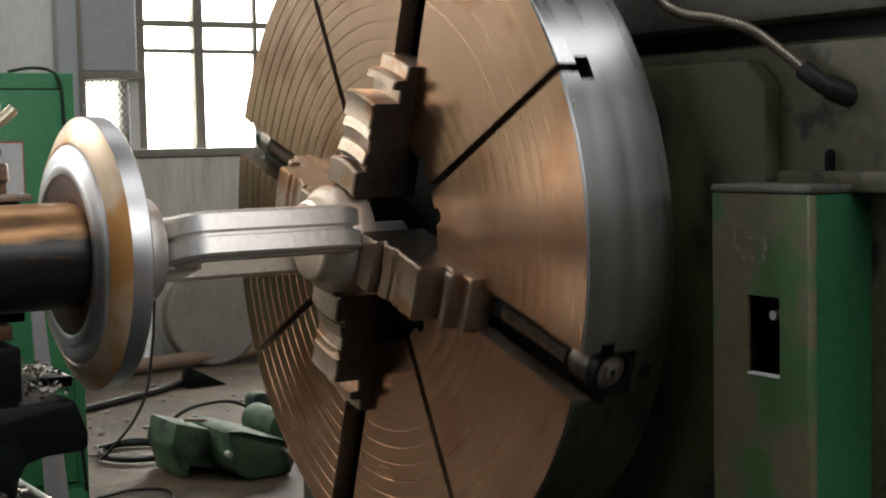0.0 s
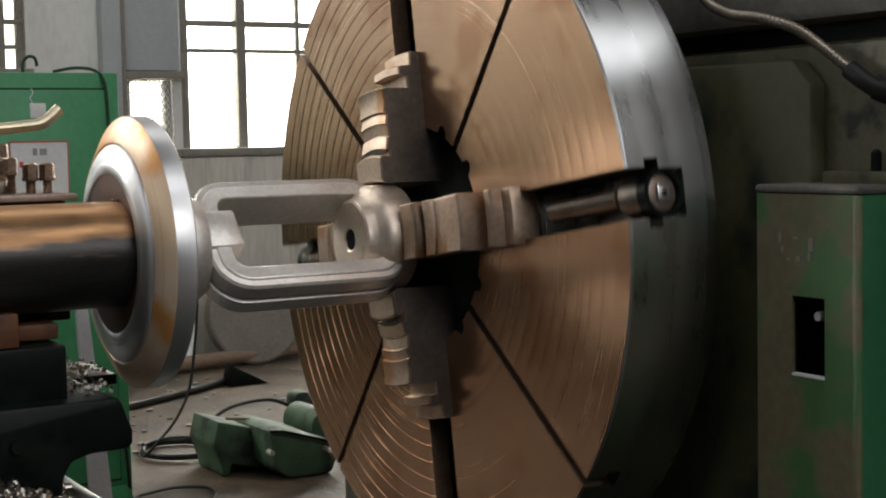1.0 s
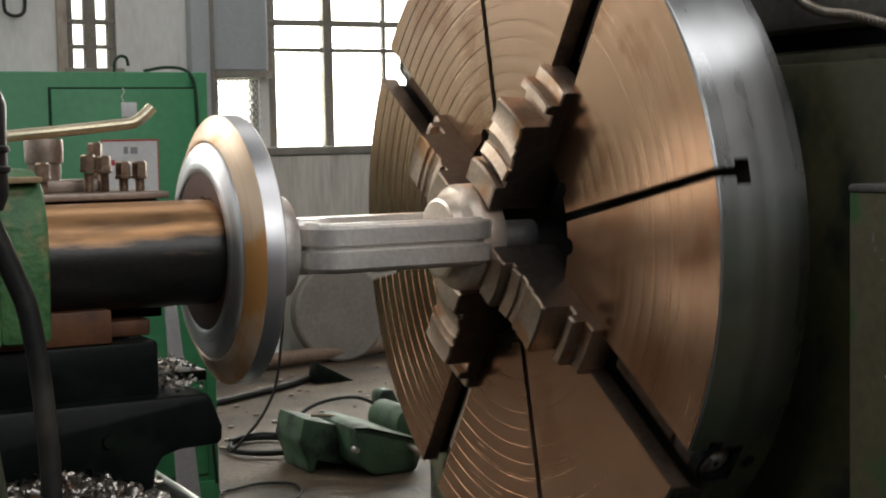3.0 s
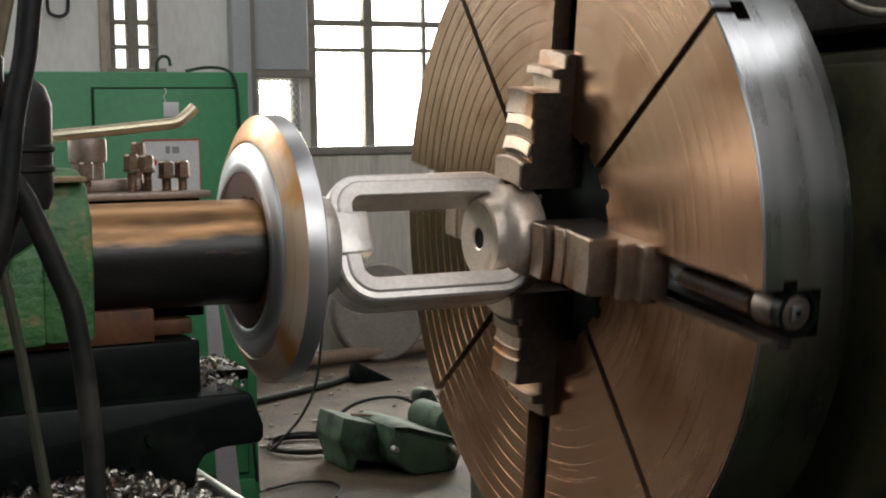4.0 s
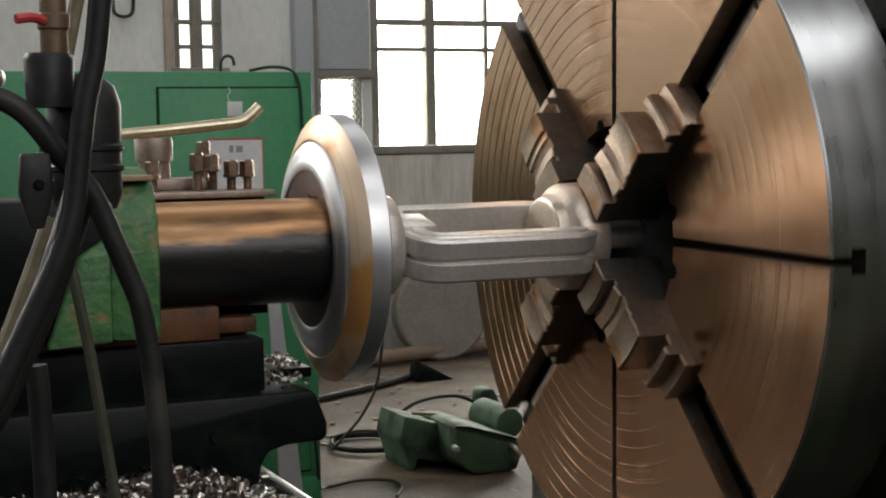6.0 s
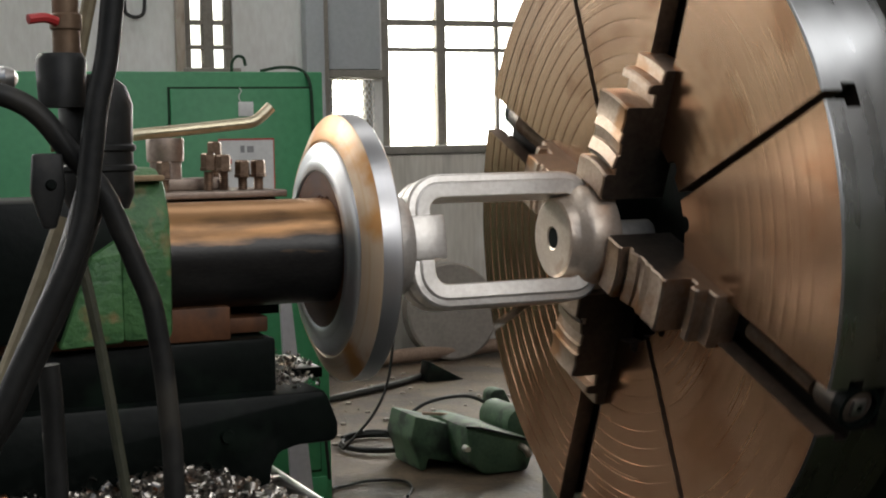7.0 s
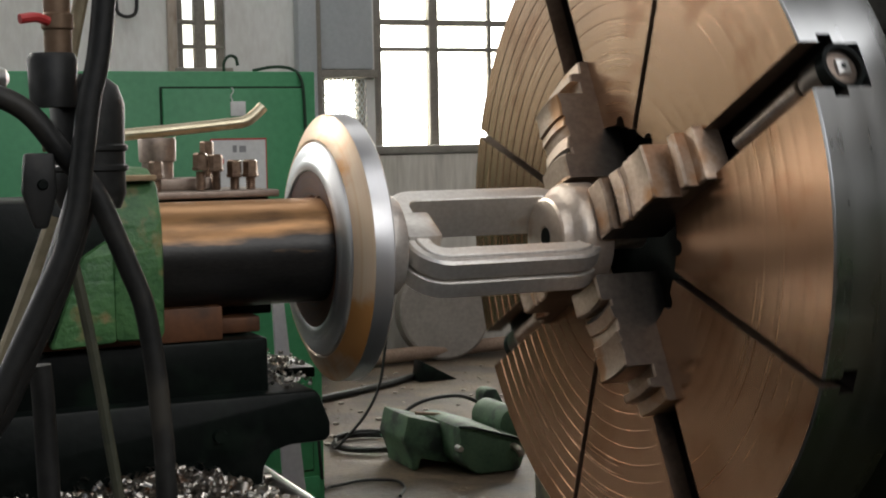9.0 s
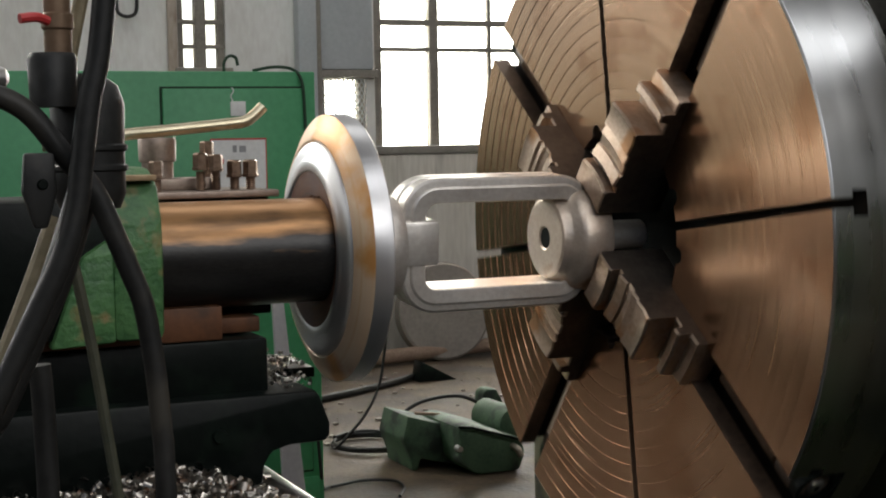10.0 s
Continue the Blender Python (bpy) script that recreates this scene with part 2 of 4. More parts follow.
_grey.color_ramp.elements[0].position, _grey.color_ramp.elements[0].color = 0.34, (0.72, 0.70, 0.62, 1)
_grey.color_ramp.elements[1].position, _grey.color_ramp.elements[1].color = 0.56, (0.96, 0.98, 0.97, 1)
M_GLASS.node_tree.links.new(_co.outputs["Object"], _dust.inputs["Vector"])
M_GLASS.node_tree.links.new(_dust.outputs[0], _grey.inputs[0])
M_GLASS.node_tree.links.new(_grey.outputs[0], _b.inputs["Base Color"])
M_SKY = glow("overcast_backdrop", (0.97, 0.985, 0.98), 1.2)


# ---- mesh helpers ----
def bm_box(x0, x1, y0, y1, z0, z1, bev=0.0, bm=None, seg=2):
    own = bmesh.new()
    bmesh.ops.create_cube(own, size=1)
    for v in own.verts:
        v.co = Vector(((x0 + x1) / 2 + v.co.x * (x1 - x0), (y0 + y1) / 2 + v.co.y * (y1 - y0), (z0 + z1) / 2 + v.co.z * (z1 - z0)))
    if bev:
        bmesh.ops.bevel(own, geom=own.edges[:], offset=bev, segments=seg, affect="EDGES", profile=0.5)
    return merge(bm, own)


def merge(bm, own):
    if bm is None:
        return own
    tmp = bpy.data.meshes.new("tmp")
    own.to_mesh(tmp)
    own.free()
    bm.from_mesh(tmp)
    bpy.data.meshes.remove(tmp)
    return bm


def bm_prism(pts, a0, a1, axis="y", bev=0.0, bm=None):
    """A polygon of (u, v) pairs drawn out along an axis: y takes (x, z), x takes (y, z), z takes (x, y)."""
    own = bmesh.new()
    put = {"y": lambda u, v, a: (u, a, v), "x": lambda u, v, a: (a, u, v), "z": lambda u, v, a: (u, v, a)}[axis]
    lo = [own.verts.new(put(u, v, a0)) for u, v in pts]
    hi = [own.verts.new(put(u, v, a1)) for u, v in pts]
    n = len(pts)
    own.faces.new(lo)
    own.faces.new(hi)
    for i in range(n):
        own.faces.new((lo[i], lo[(i + 1) % n], hi[(i + 1) % n], hi[i]))
    bmesh.ops.recalc_face_normals(own, faces=own.faces[:])
    if bev:
        bmesh.ops.bevel(own, geom=own.edges[:], offset=bev, segments=2, affect="EDGES", profile=0.5)
    return merge(bm, own)


def bm_lathe(profile, seg=64, bm=None, centre=(0, 0, 0), axis="x", closed=False):
    """Revolves (along, radius) pairs about an axis through centre."""
    own = bmesh.new()
    rings = []
    for a, r in profile:
        ring = []
        for k in range(seg):
            c, s = r * math.cos(2 * math.pi * k / seg), r * math.sin(2 * math.pi * k / seg)
            p = {"x": (a, c, s), "y": (c, a, s), "z": (c, s, a)}[axis]
            ring.append(own.verts.new(Vector(p) + Vector(centre)))
        rings.append(ring)
    pairs = list(zip(rings, rings[1:])) + ([(rings[-1], rings[0])] if closed else [])
    for a, b in pairs:
        for k in range(seg):
            own.faces.new((a[k], a[(k + 1) % seg], b[(k + 1) % seg], b[k]))
    if not closed:
        own.faces.new(rings[0])
        own.faces.new(rings[-1])
    bmesh.ops.recalc_face_normals(own, faces=own.faces[:])
    return merge(bm, own)


def smooth_path(pts, per=8):
    p = [Vector(q) for q in pts]
    p = [2 * p[0] - p[1]] + p + [2 * p[-1] - p[-2]]
    out = []
    for i in range(1, len(p) - 2):
        for k in range(per):
            t = k / per
            a, b, c, d = p[i - 1], p[i], p[i + 1], p[i + 2]
            out.append(0.5 * ((2 * b) + (c - a) * t + (2 * a - 5 * b + 4 * c - d) * t * t + (3 * b - a - 3 * c + d) * t ** 3))
    out.append(p[-2])
    return out


def bm_tube(pts, radius, seg=12, bm=None, per=8, ribs=0.0):
    """A tube along a smooth path; ribs: depth of the corrugation."""
    own = bmesh.new()
    path = smooth_path(pts, per)
    side = Vector((0, 0, 1))
    rings = []
    for i, q in enumerate(path):
        tg = (path[min(i + 1, len(path) - 1)] - path[max(i - 1, 0)]).normalized()
        if i == 0 and abs(tg.z) > 0.7:
            side = Vector((1, 0.2, 0))
        u = (side - tg * side.dot(tg)).normalized()
        w = tg.cross(u)
        side = u
        rad = radius * (1 - ribs * (i % 2))
        rings.append([own.verts.new(q + rad * (math.cos(2 * math.pi * k / seg) * u + math.sin(2 * math.pi * k / seg) * w)) for k in range(seg)])
    for a, b in zip(rings, rings[1:]):
        for k in range(seg):
            own.faces.new((a[k], a[(k + 1) % seg], b[(k + 1) % seg], b[k]))
    own.faces.new(rings[0])
    own.faces.new(rings[-1])
    bmesh.ops.recalc_face_normals(own, faces=own.faces[:])
    return merge(bm, own)


def link_mesh(name, bm, material, angle=35):
    me = bpy.data.meshes.new(name)
    for fc in bm.faces:
        fc.smooth = True
    bm.to_mesh(me)
    bm.free()
    me.set_sharp_from_angle(angle=radians(angle))
    for m in material if isinstance(material, (list, tuple)) else [material]:
        me.materials.append(m)
    return new(name, me)


def part(name, bm, material, parent, label="", angle=35):
    ob = link_mesh(name, bm, material, angle)
    ob.parent = parent
    return tagged(ob, label) if label else ob


def thing(name, label, category, at=(0, 0, 0), group="", kind=""):
    ob = new(name)
    ob.location = at
    ob.empty_display_size = 0.1
    return tagged(ob, label, category, group, kind)


def solid(name, bm, material, label, category, group="", kind="", angle=35):
    return tagged(link_mesh(name, bm, material, angle), label, category, group, kind)


AXIS = 1.2


def rust_and_lit_top(m, c, z0, z1):
    """Rust on a bar's top, ragged-edged; its brightness also paints in light from above."""
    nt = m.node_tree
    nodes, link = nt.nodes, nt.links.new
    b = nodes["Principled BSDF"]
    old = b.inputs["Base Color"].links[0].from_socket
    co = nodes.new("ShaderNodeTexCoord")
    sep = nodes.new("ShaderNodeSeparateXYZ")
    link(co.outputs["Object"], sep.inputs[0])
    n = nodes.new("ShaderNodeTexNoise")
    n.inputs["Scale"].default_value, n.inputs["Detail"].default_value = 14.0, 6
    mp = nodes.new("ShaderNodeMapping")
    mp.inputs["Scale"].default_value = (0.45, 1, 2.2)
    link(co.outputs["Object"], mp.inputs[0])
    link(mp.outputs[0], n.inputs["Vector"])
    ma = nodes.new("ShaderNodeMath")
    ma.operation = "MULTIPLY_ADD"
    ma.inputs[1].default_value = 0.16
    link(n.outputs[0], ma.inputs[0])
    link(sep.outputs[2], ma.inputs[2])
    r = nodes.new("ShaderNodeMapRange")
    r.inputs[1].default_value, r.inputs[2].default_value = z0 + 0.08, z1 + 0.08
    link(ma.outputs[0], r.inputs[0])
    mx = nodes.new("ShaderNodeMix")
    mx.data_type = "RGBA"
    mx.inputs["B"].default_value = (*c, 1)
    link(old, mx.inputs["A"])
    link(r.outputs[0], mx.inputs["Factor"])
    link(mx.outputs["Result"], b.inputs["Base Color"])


# Bar's rust by height; lit top and dark underside sit in the colour too.
rust_and_lit_top(M_BAR, (0.50, 0.27, 0.12), 1.218, 1.262)

# ---- the hall ----
WALL_Y = 6.6
solid("floor", bm_box(-9.2, 10.2, -7.2, 6.9, -0.2, 0.0), M_FLOOR, "dirty brown concrete workshop floor", "floor", kind="structure")
bm = bmesh.new()
for y0, y1 in ((-7.2, -4.4), (-2.4, 2.4), (4.0, 6.9)):
    bm_box(-9.2, 10.2, y0, y1, 7.0, 7.1, 0, bm)
for y0, y1 in ((-4.4, -2.4), (2.4, 4.0)):
    bm_box(-9.2, -7.2, y0, y1, 7.0, 7.1, 0, bm)
    bm_box(8.6, 10.2, y0, y1, 7.0, 7.1, 0, bm)
solid("ceiling", bm, M_CEIL, "dark grey roof out of view with two skylight strips", "ceiling", kind="structure")


def wall_with_holes(name, along, u0, u1, z0, z1, d0, d1, holes, material, label):
    """A wall of blocks round rectangular openings (u0, u1, z0, z1); along x or y."""
    bm = bmesh.new()
    us = sorted({u0, u1, *[h[0] for h in holes], *[h[1] for h in holes]})
    zs = sorted({z0, z1, *[h[2] for h in holes], *[h[3] for h in holes]})
    for a, b in zip(us, us[1:]):
        for c, d in zip(zs, zs[1:]):
            mu, mz = (a + b) / 2, (c + d) / 2
            if any(h[0] < mu < h[1] and h[2] < mz < h[3] for h in holes):
                continue
            if along == "x":
                bm_box(a, b, d0, d1, c, d, 0, bm)
            else:
                bm_box(d0, d1, a, b, c, d, 0, bm)
    bmesh.ops.remove_doubles(bm, verts=bm.verts[:], dist=0.0005)
    seen, twice = {}, []
    for fc in bm.faces:
        key = tuple(sorted(v.index for v in fc.verts))
        if key in seen:
            twice += [fc, seen[key]]
        seen[key] = fc
    bmesh.ops.delete(bm, geom=list(set(twice)), context="FACES_ONLY")
    return solid(name, bm, material, label, "wall", kind="structure")


NORTH_HOLES = [(-6.8, -1.6, 1.36, 6.4), (2.08, 5.9, 1.36, 3.5), (0.80, 1.10, 1.86, 3.5), (1.71, 2.02, 1.36, 1.79)]
wall_with_holes("wall_north", "x", -9.0, 10.0, 0, 7, WALL_Y, WALL_Y + 0.25, NORTH_HOLES, M_WALL, "stained white plaster workshop wall with steel windows")
wall_with_holes("wall_south", "x", -9.0, 10.0, 0, 7, -7.2, -7.0, [(-6.5, 3.9, 3.2, 6.6)], M_DARKWALL, "plain dark wall out of view with one window")
wall_with_holes("wall_west", "y", -7.0, WALL_Y, 0, 7, -9.2, -9.0, [(-1.5, 4.5, 2.3, 4.9)], M_DARKWALL, "plain dark end wall out of view with a high window band")
wall_with_holes("wall_east", "y", -7.0, WALL_Y, 0, 7, 10.0, 10.2, [], M_DARKWALL, "plain dark end wall out of view behind the lathe")
solid("backdrop", bm_box(-1.0, 9.0, 7.6, 7.65, 0.0, 5.0), M_SKY, "white overcast daylight outside the windows", "backdrop", kind="structure")
# Added band, hidden from view, that darkens what the lower faceplate reflects.
solid("trim", bm_box(-8.99, 1.19, WALL_Y - 0.03, WALL_Y - 0.003, 0.0, 1.3), M_DARKWALL, "added dark lower wall out of view, darkening the faceplate's reflection", "wall base", kind="structure")
solid("baseboard", bm_box(1.2, 9.98, WALL_Y - 0.05, WALL_Y - 0.003, 0.0, 1.30, 0.004), M_WALLLOW, "grey streaked lower wall cladding", "wall base", kind="structure")


def steel_window(name, x0, x1, z0, z1, mull, thin, bars, label):
    win = thing(name, label, "window", kind="structure")
    y = WALL_Y + 0.03
    part("window_sill", bm_box(x0 - 0.03, x1 + 0.03, WALL_Y - 0.06, WALL_Y + 0.1, z0 - 0.055, z0 - 0.004, 0.006), M_FRAME, win)
    for x in (x0 + 0.022, x1 - 0.022):
        part("window_frame", bm_box(x - 0.02, x + 0.02, y, y + 0.06, z0, z1, 0.004), M_FRAME, win)
    for x in mull:
        part("mullion", bm_box(x - 0.033, x + 0.033, y - 0.01, y + 0.07, z0, z1, 0.005), M_FRAME, win)
    for x in thin:
        part("glazing_bar", bm_box(x - 0.014, x + 0.014, y, y + 0.04, z0, z1, 0.003), M_FRAME, win)
    for z, h in bars:
        part("transom", bm_box(x0, x1, y - 0.004, y + 0.05, z - h, z + h, 0.003), M_FRAME, win)
    us = sorted([x0, x1, *mull, *thin])
    zs = sorted([z0, z1, *[b[0] for b in bars]])
    for a, b in zip(us, us[1:]):
        for c, d in zip(zs, zs[1:]):
            p = part("pane", bm_box(a, b, y + 0.02, y + 0.024, c, d), M_GLASS, win)
            p.visible_shadow = False
    return win


steel_window("window_1", 2.08, 5.9, 1.36, 3.5, (2.51, 3.35, 4.2, 5.05), (2.10 + 0.03, 2.92, 3.8, 4.65), ((2.16, 0.020), (1.985, 0.014), (2.75, 0.016)), "large steel-framed window with white daylight behind")
steel_window("window_4", -6.8, -1.6, 1.36, 6.4, (-5.9, -5.0, -4.2, -3.3, -2.5), (), ((2.16, 0.02), (3.5, 0.03), (4.9, 0.02)), "tall steel-framed window row over the dark lower wall")
steel_window("window_2", 0.80, 1.10, 1.86, 3.5, (0.95,), (), ((1.99, 0.012), (2.14, 0.014), (2.32, 0.012)), "narrow barred window with white daylight behind")
steel_window("window_3", 1.71, 2.02, 1.36, 1.79, (), (), (), "small pane with wire mesh under a grey panel")
bm = bmesh.new()
for i in range(-14, 15):
    for lean, d in ((1, 0.010), (-1, 0.014)):
        ends = []
        for z in (1.36, 1.79):
            ends.append((1.865 + 0.030 * i + lean * 0.6 * (z - 1.575), z))
        (xa, za), (xb, zb) = ends
        lo, hi = 1.712, 2.018
        cut = [(min(max(x, lo), hi), za + (min(max(x, lo), hi) - xa) * (zb - za) / (xb - xa)) for x in (xa, xb)]
        if abs(cut[0][0] - cut[1][0]) > 0.004:
            bm_tube([(x, WALL_Y - d, z) for x, z in cut], 0.0036, 4, bm, 1)
solid("wire_mesh", bm, M_GREYPANEL, "grey wire mesh over a small window", "mesh")
solid("wall_panel", bm_box(1.70, 2.05, WALL_Y - 0.06, WALL_Y - 0.003, 1.85, 4.2, 0.006), M_GREYPANEL, "pale grey sheet panel on the wall beside the window", "panel")
solid("pilaster", bm_box(1.54, 1.66, WALL_Y - 0.10, WALL_Y - 0.003, 1.3, 4.2, 0.006), M_GREYPANEL, "grey painted wall pilaster", "pilaster")
solid("wall_post", bm_box(1.662, 1.695, WALL_Y - 0.08, WALL_Y - 0.003, 0.0, 4.2, 0.004), M_FRAME, "dark brown steel post on the wall", "post")
solid("rusty_trim", bm_box(0.735, 0.79, WALL_Y - 0.04, WALL_Y - 0.003, 1.5, 4.2, 0.005), M_TRIM, "rust-streaked trim beside the narrow window", "trim")
solid("wall_rail", bm_box(1.66, 2.08, WALL_Y - 0.07, WALL_Y - 0.003, 1.80, 1.846, 0.004), M_FRAME, "dark steel rail under the grey panel", "rail")


# ---- lathe headstock ----
def headstock():
    h = thing("lathe_headstock", "grimy green lathe headstock with a grey top cover", "headstock")
    part("casting", bm_box(0.30, 2.2, -1.30, 0.95, 0.0, 1.515, 0.02), M_HEAD, h, "grimy olive green casting")
    part("panel", bm_prism([(-0.69, 1.49), (0.62, 1.49), (0.66, 1.45), (0.66, 0.4), (-0.73, 0.4), (-0.73, 1.45)], 0.262, 0.297, "x", 0.008), M_HEADP, h, "raised green bearing plate")
    part("cover", bm_box(0.285, 2.2, -1.32, 0.97, 1.545, 1.70, 0.02), M_COVER, h, "worn grey top cover")
    # Black filler in the gap, put there as its shade.
    part("gap_shade_strip", bm_box(0.33, 2.15, -1.27, 0.92, 1.512, 1.548), M_BLACK, h, "black strip for the shade in the gap under the cover")
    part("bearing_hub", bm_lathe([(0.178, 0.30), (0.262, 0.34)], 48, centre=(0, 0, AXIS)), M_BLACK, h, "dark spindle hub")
    part("ledge", bm_box(0.255, 0.30, -1.29, -0.76, 1.288, 1.318, 0.004), M_HEAD, h)
    part("stud", bm_lathe([(1.318, 0.008), (1.345, 0.008), (1.35, 0.004)], 10, centre=(0.285, -0.84, 0), axis="z"), M_BLACK, h)
    return h


headstock()
cond = thing("conduit", "ribbed metal conduit running down to a black gland", "conduit")
part("hose", bm_tube([(0.262, -0.452, 1.66), (0.262, -0.49, 1.600), (0.262, -0.55, 1.570), (0.262, -0.62, 1.558), (0.262, -0.70, 1.535), (0.258, -0.76, 1.503), (0.256, -0.815, 1.468)], 0.0092, 12, None, 16, 0.42), M_CONDUIT, cond, "", 20)
part("gland", bm_tube([(0.256, -0.815, 1.468), (0.262, -0.838, 1.450), (0.275, -0.852, 1.438)], 0.0145, 14, None, 4), M_RUBBER, cond, "black cable gland")
part("elbow", bm_tube([(0.275, -0.846, 1.442), (0.30, -0.86, 1.43), (0.33, -0.866, 1.425)], 0.019, 14, None, 4), M_RUBBER, cond)

# ---- switch box ----
sb = thing("switch_box", "worn green switch box with a square cut-out", "switch box")
BX, BY0, BY1, BZ = 0.178, -0.905, -0.703, 1.287
bm = bmesh.new()
for a, b, c, d in ((BY0, -0.842, 0.0, BZ), (-0.776, BY1, 0.0, BZ), (-0.842, -0.776, 1.137, BZ), (-0.842, -0.776, 0.0, 1.022)):
    bm_box(BX, BX + 0.006, a, b, c, d, 0, bm)
bmesh.ops.remove_doubles(bm, verts=bm.verts[:], dist=0.0004)
part("side_plate", bm, M_BOX, sb, "brownish worn paint over green")
part("front_plate", bm_box(BX + 0.0065, 0.95, BY0, BY0 + 0.006, 0.0, BZ, 0.0), M_BOXG, sb, "dark green painted front")
part("top_plate", bm_box(BX - 0.003, 0.955, BY0 - 0.004, BY1 + 0.003, BZ + 0.001, BZ + 0.013, 0.005), M_COVER, sb, "dusty top edge")
part("back_plate", bm_box(BX + 0.0065, 0.95, BY1 - 0.006, BY1, 0.0, BZ, 0.0), M_BOX, sb)
part("corner_strip", bm_box(BX - 0.003, BX + 0.008, BY0 - 0.003, BY0 + 0.008, 0.0, BZ, 0.003), M_BOX, sb)
part("switch_knob", bm_lathe([(BX + 0.02, 0.007), (BX + 0.05, 0.009), (BX + 0.06, 0.006)], 14, centre=(0, -0.808, 1.107)), M_PAPER, sb, "small white switch knob")
part("slot_lip", bm_box(BX - 0.002, BX + 0.010, -0.842, -0.777, 1.0185, 1.0225, 0.001), M_PAPER, sb, "bare bright lower edge of the cut-out")
part("inner_plate", bm_box(BX + 0.065, BX + 0.07, -0.88, -0.73, 0.95, 1.2), M_BLACK, sb)
for yy, zz, w, hh in ((-0.752, 1.222, 0.004, 0.014), (-0.757, 1.205, 0.004, 0.008), (-0.785, 1.222, 0.012, 0.004), (-0.815, 1.214, 0.008, 0.020), (-0.812, 1.196, 0.005, 0.012), (-0.79, 1.192, 0.008, 0.008), (-0.77, 1.19, 0.006, 0.004)):
    part("paint_mark", bm_box(BX - 0.0015, BX, yy - w / 2, yy + w / 2, zz - hh / 2, zz + hh / 2), M_DISC, sb, "flaked white paint mark")

# ---- faceplate chuck ----
RIM, THICK = 0.625, 0.173
JAW_DIRS, SLOT_DIRS = (0, 90, 180, 270), (45, 135, 225, 315)
chuck = thing("faceplate_chuck", "huge rust-tinted four-jaw faceplate chuck turning on the spindle", "chuck", (0, 0, AXIS))


def polar(r, deg, x):
    a = radians(deg)
    return Vector((x, -r * math.cos(a), r * math.sin(a)))


def wedge(a0, w0, a1, w1, radii, x_of, x_back, steps=10, bm=None, notch=None):
    """A sector between two slots of widths w0 and w1 along a0 and a1; front at x_of(r)."""
    own = bmesh.new()
    front, back = [], []
    for i, r in enumerate(radii):
        lo = a0 + math.degrees(math.asin(min(0.99, w0 / 2 / r)))
        hi = a1 - math.degrees(math.asin(min(0.99, w1 / 2 / r)))
        angles = [lo + (hi - lo) * k / steps for k in range(steps + 1)]
        rs = [r + (notch(a) if notch and i == 0 else 0) for a in angles]
        front.append([own.verts.new(polar(q, a, x_of(r))) for q, a in zip(rs, angles)])
        back.append([own.verts.new(polar(q, a, x_back)) for q, a in zip(rs, angles)])
    n = len(radii)
    for i in range(n - 1):
        for k in range(steps):
            x = max(x_of(radii[i]), x_of(radii[i + 1]))
            own.faces.new((front[i][k], front[i][k + 1], front[i + 1][k + 1], front[i + 1][k])).material_index = 1 if 0.002 <= x <= 0.003 else 0
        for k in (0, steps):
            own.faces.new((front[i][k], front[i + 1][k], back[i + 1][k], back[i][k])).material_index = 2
    for k in range(steps):
        own.faces.new((front[-1][k], front[-1][k + 1], back[-1][k + 1], back[-1][k])).material_index = 1
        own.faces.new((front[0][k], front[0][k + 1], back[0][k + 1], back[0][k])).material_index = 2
    bmesh.ops.recalc_face_normals(own, faces=own.faces[:])
    return merge(bm, own)


HUB_R = 0.200
GROOVE_DEEP = 0.0009
GROOVES = [0.268 + 0.0315 * i for i in range(11)]


def face_radii():
    out = [HUB_R]
    for gr in GROOVES:
        out += [gr - 0.020, gr, gr + 0.0005]
    return out + [RIM - 0.004, RIM - 0.0005, RIM]


def face_x(r):
    if r >= RIM - 0.0004:
        return 0.003
    if r >= RIM - 0.0006:
        return 0.002
    return GROOVE_DEEP if any(abs(r - gr) < 0.0002 for gr in GROOVES) else 0.0


def hub_notch(a):
    """Half-round lug notches beside each narrow slot."""
    off = abs((a - 45 + 45) % 90 - 45)
    q = (off - 14.5) / 4.2
    return 0.017 * math.sqrt(1 - q * q) if abs(q) < 1 else 0.0


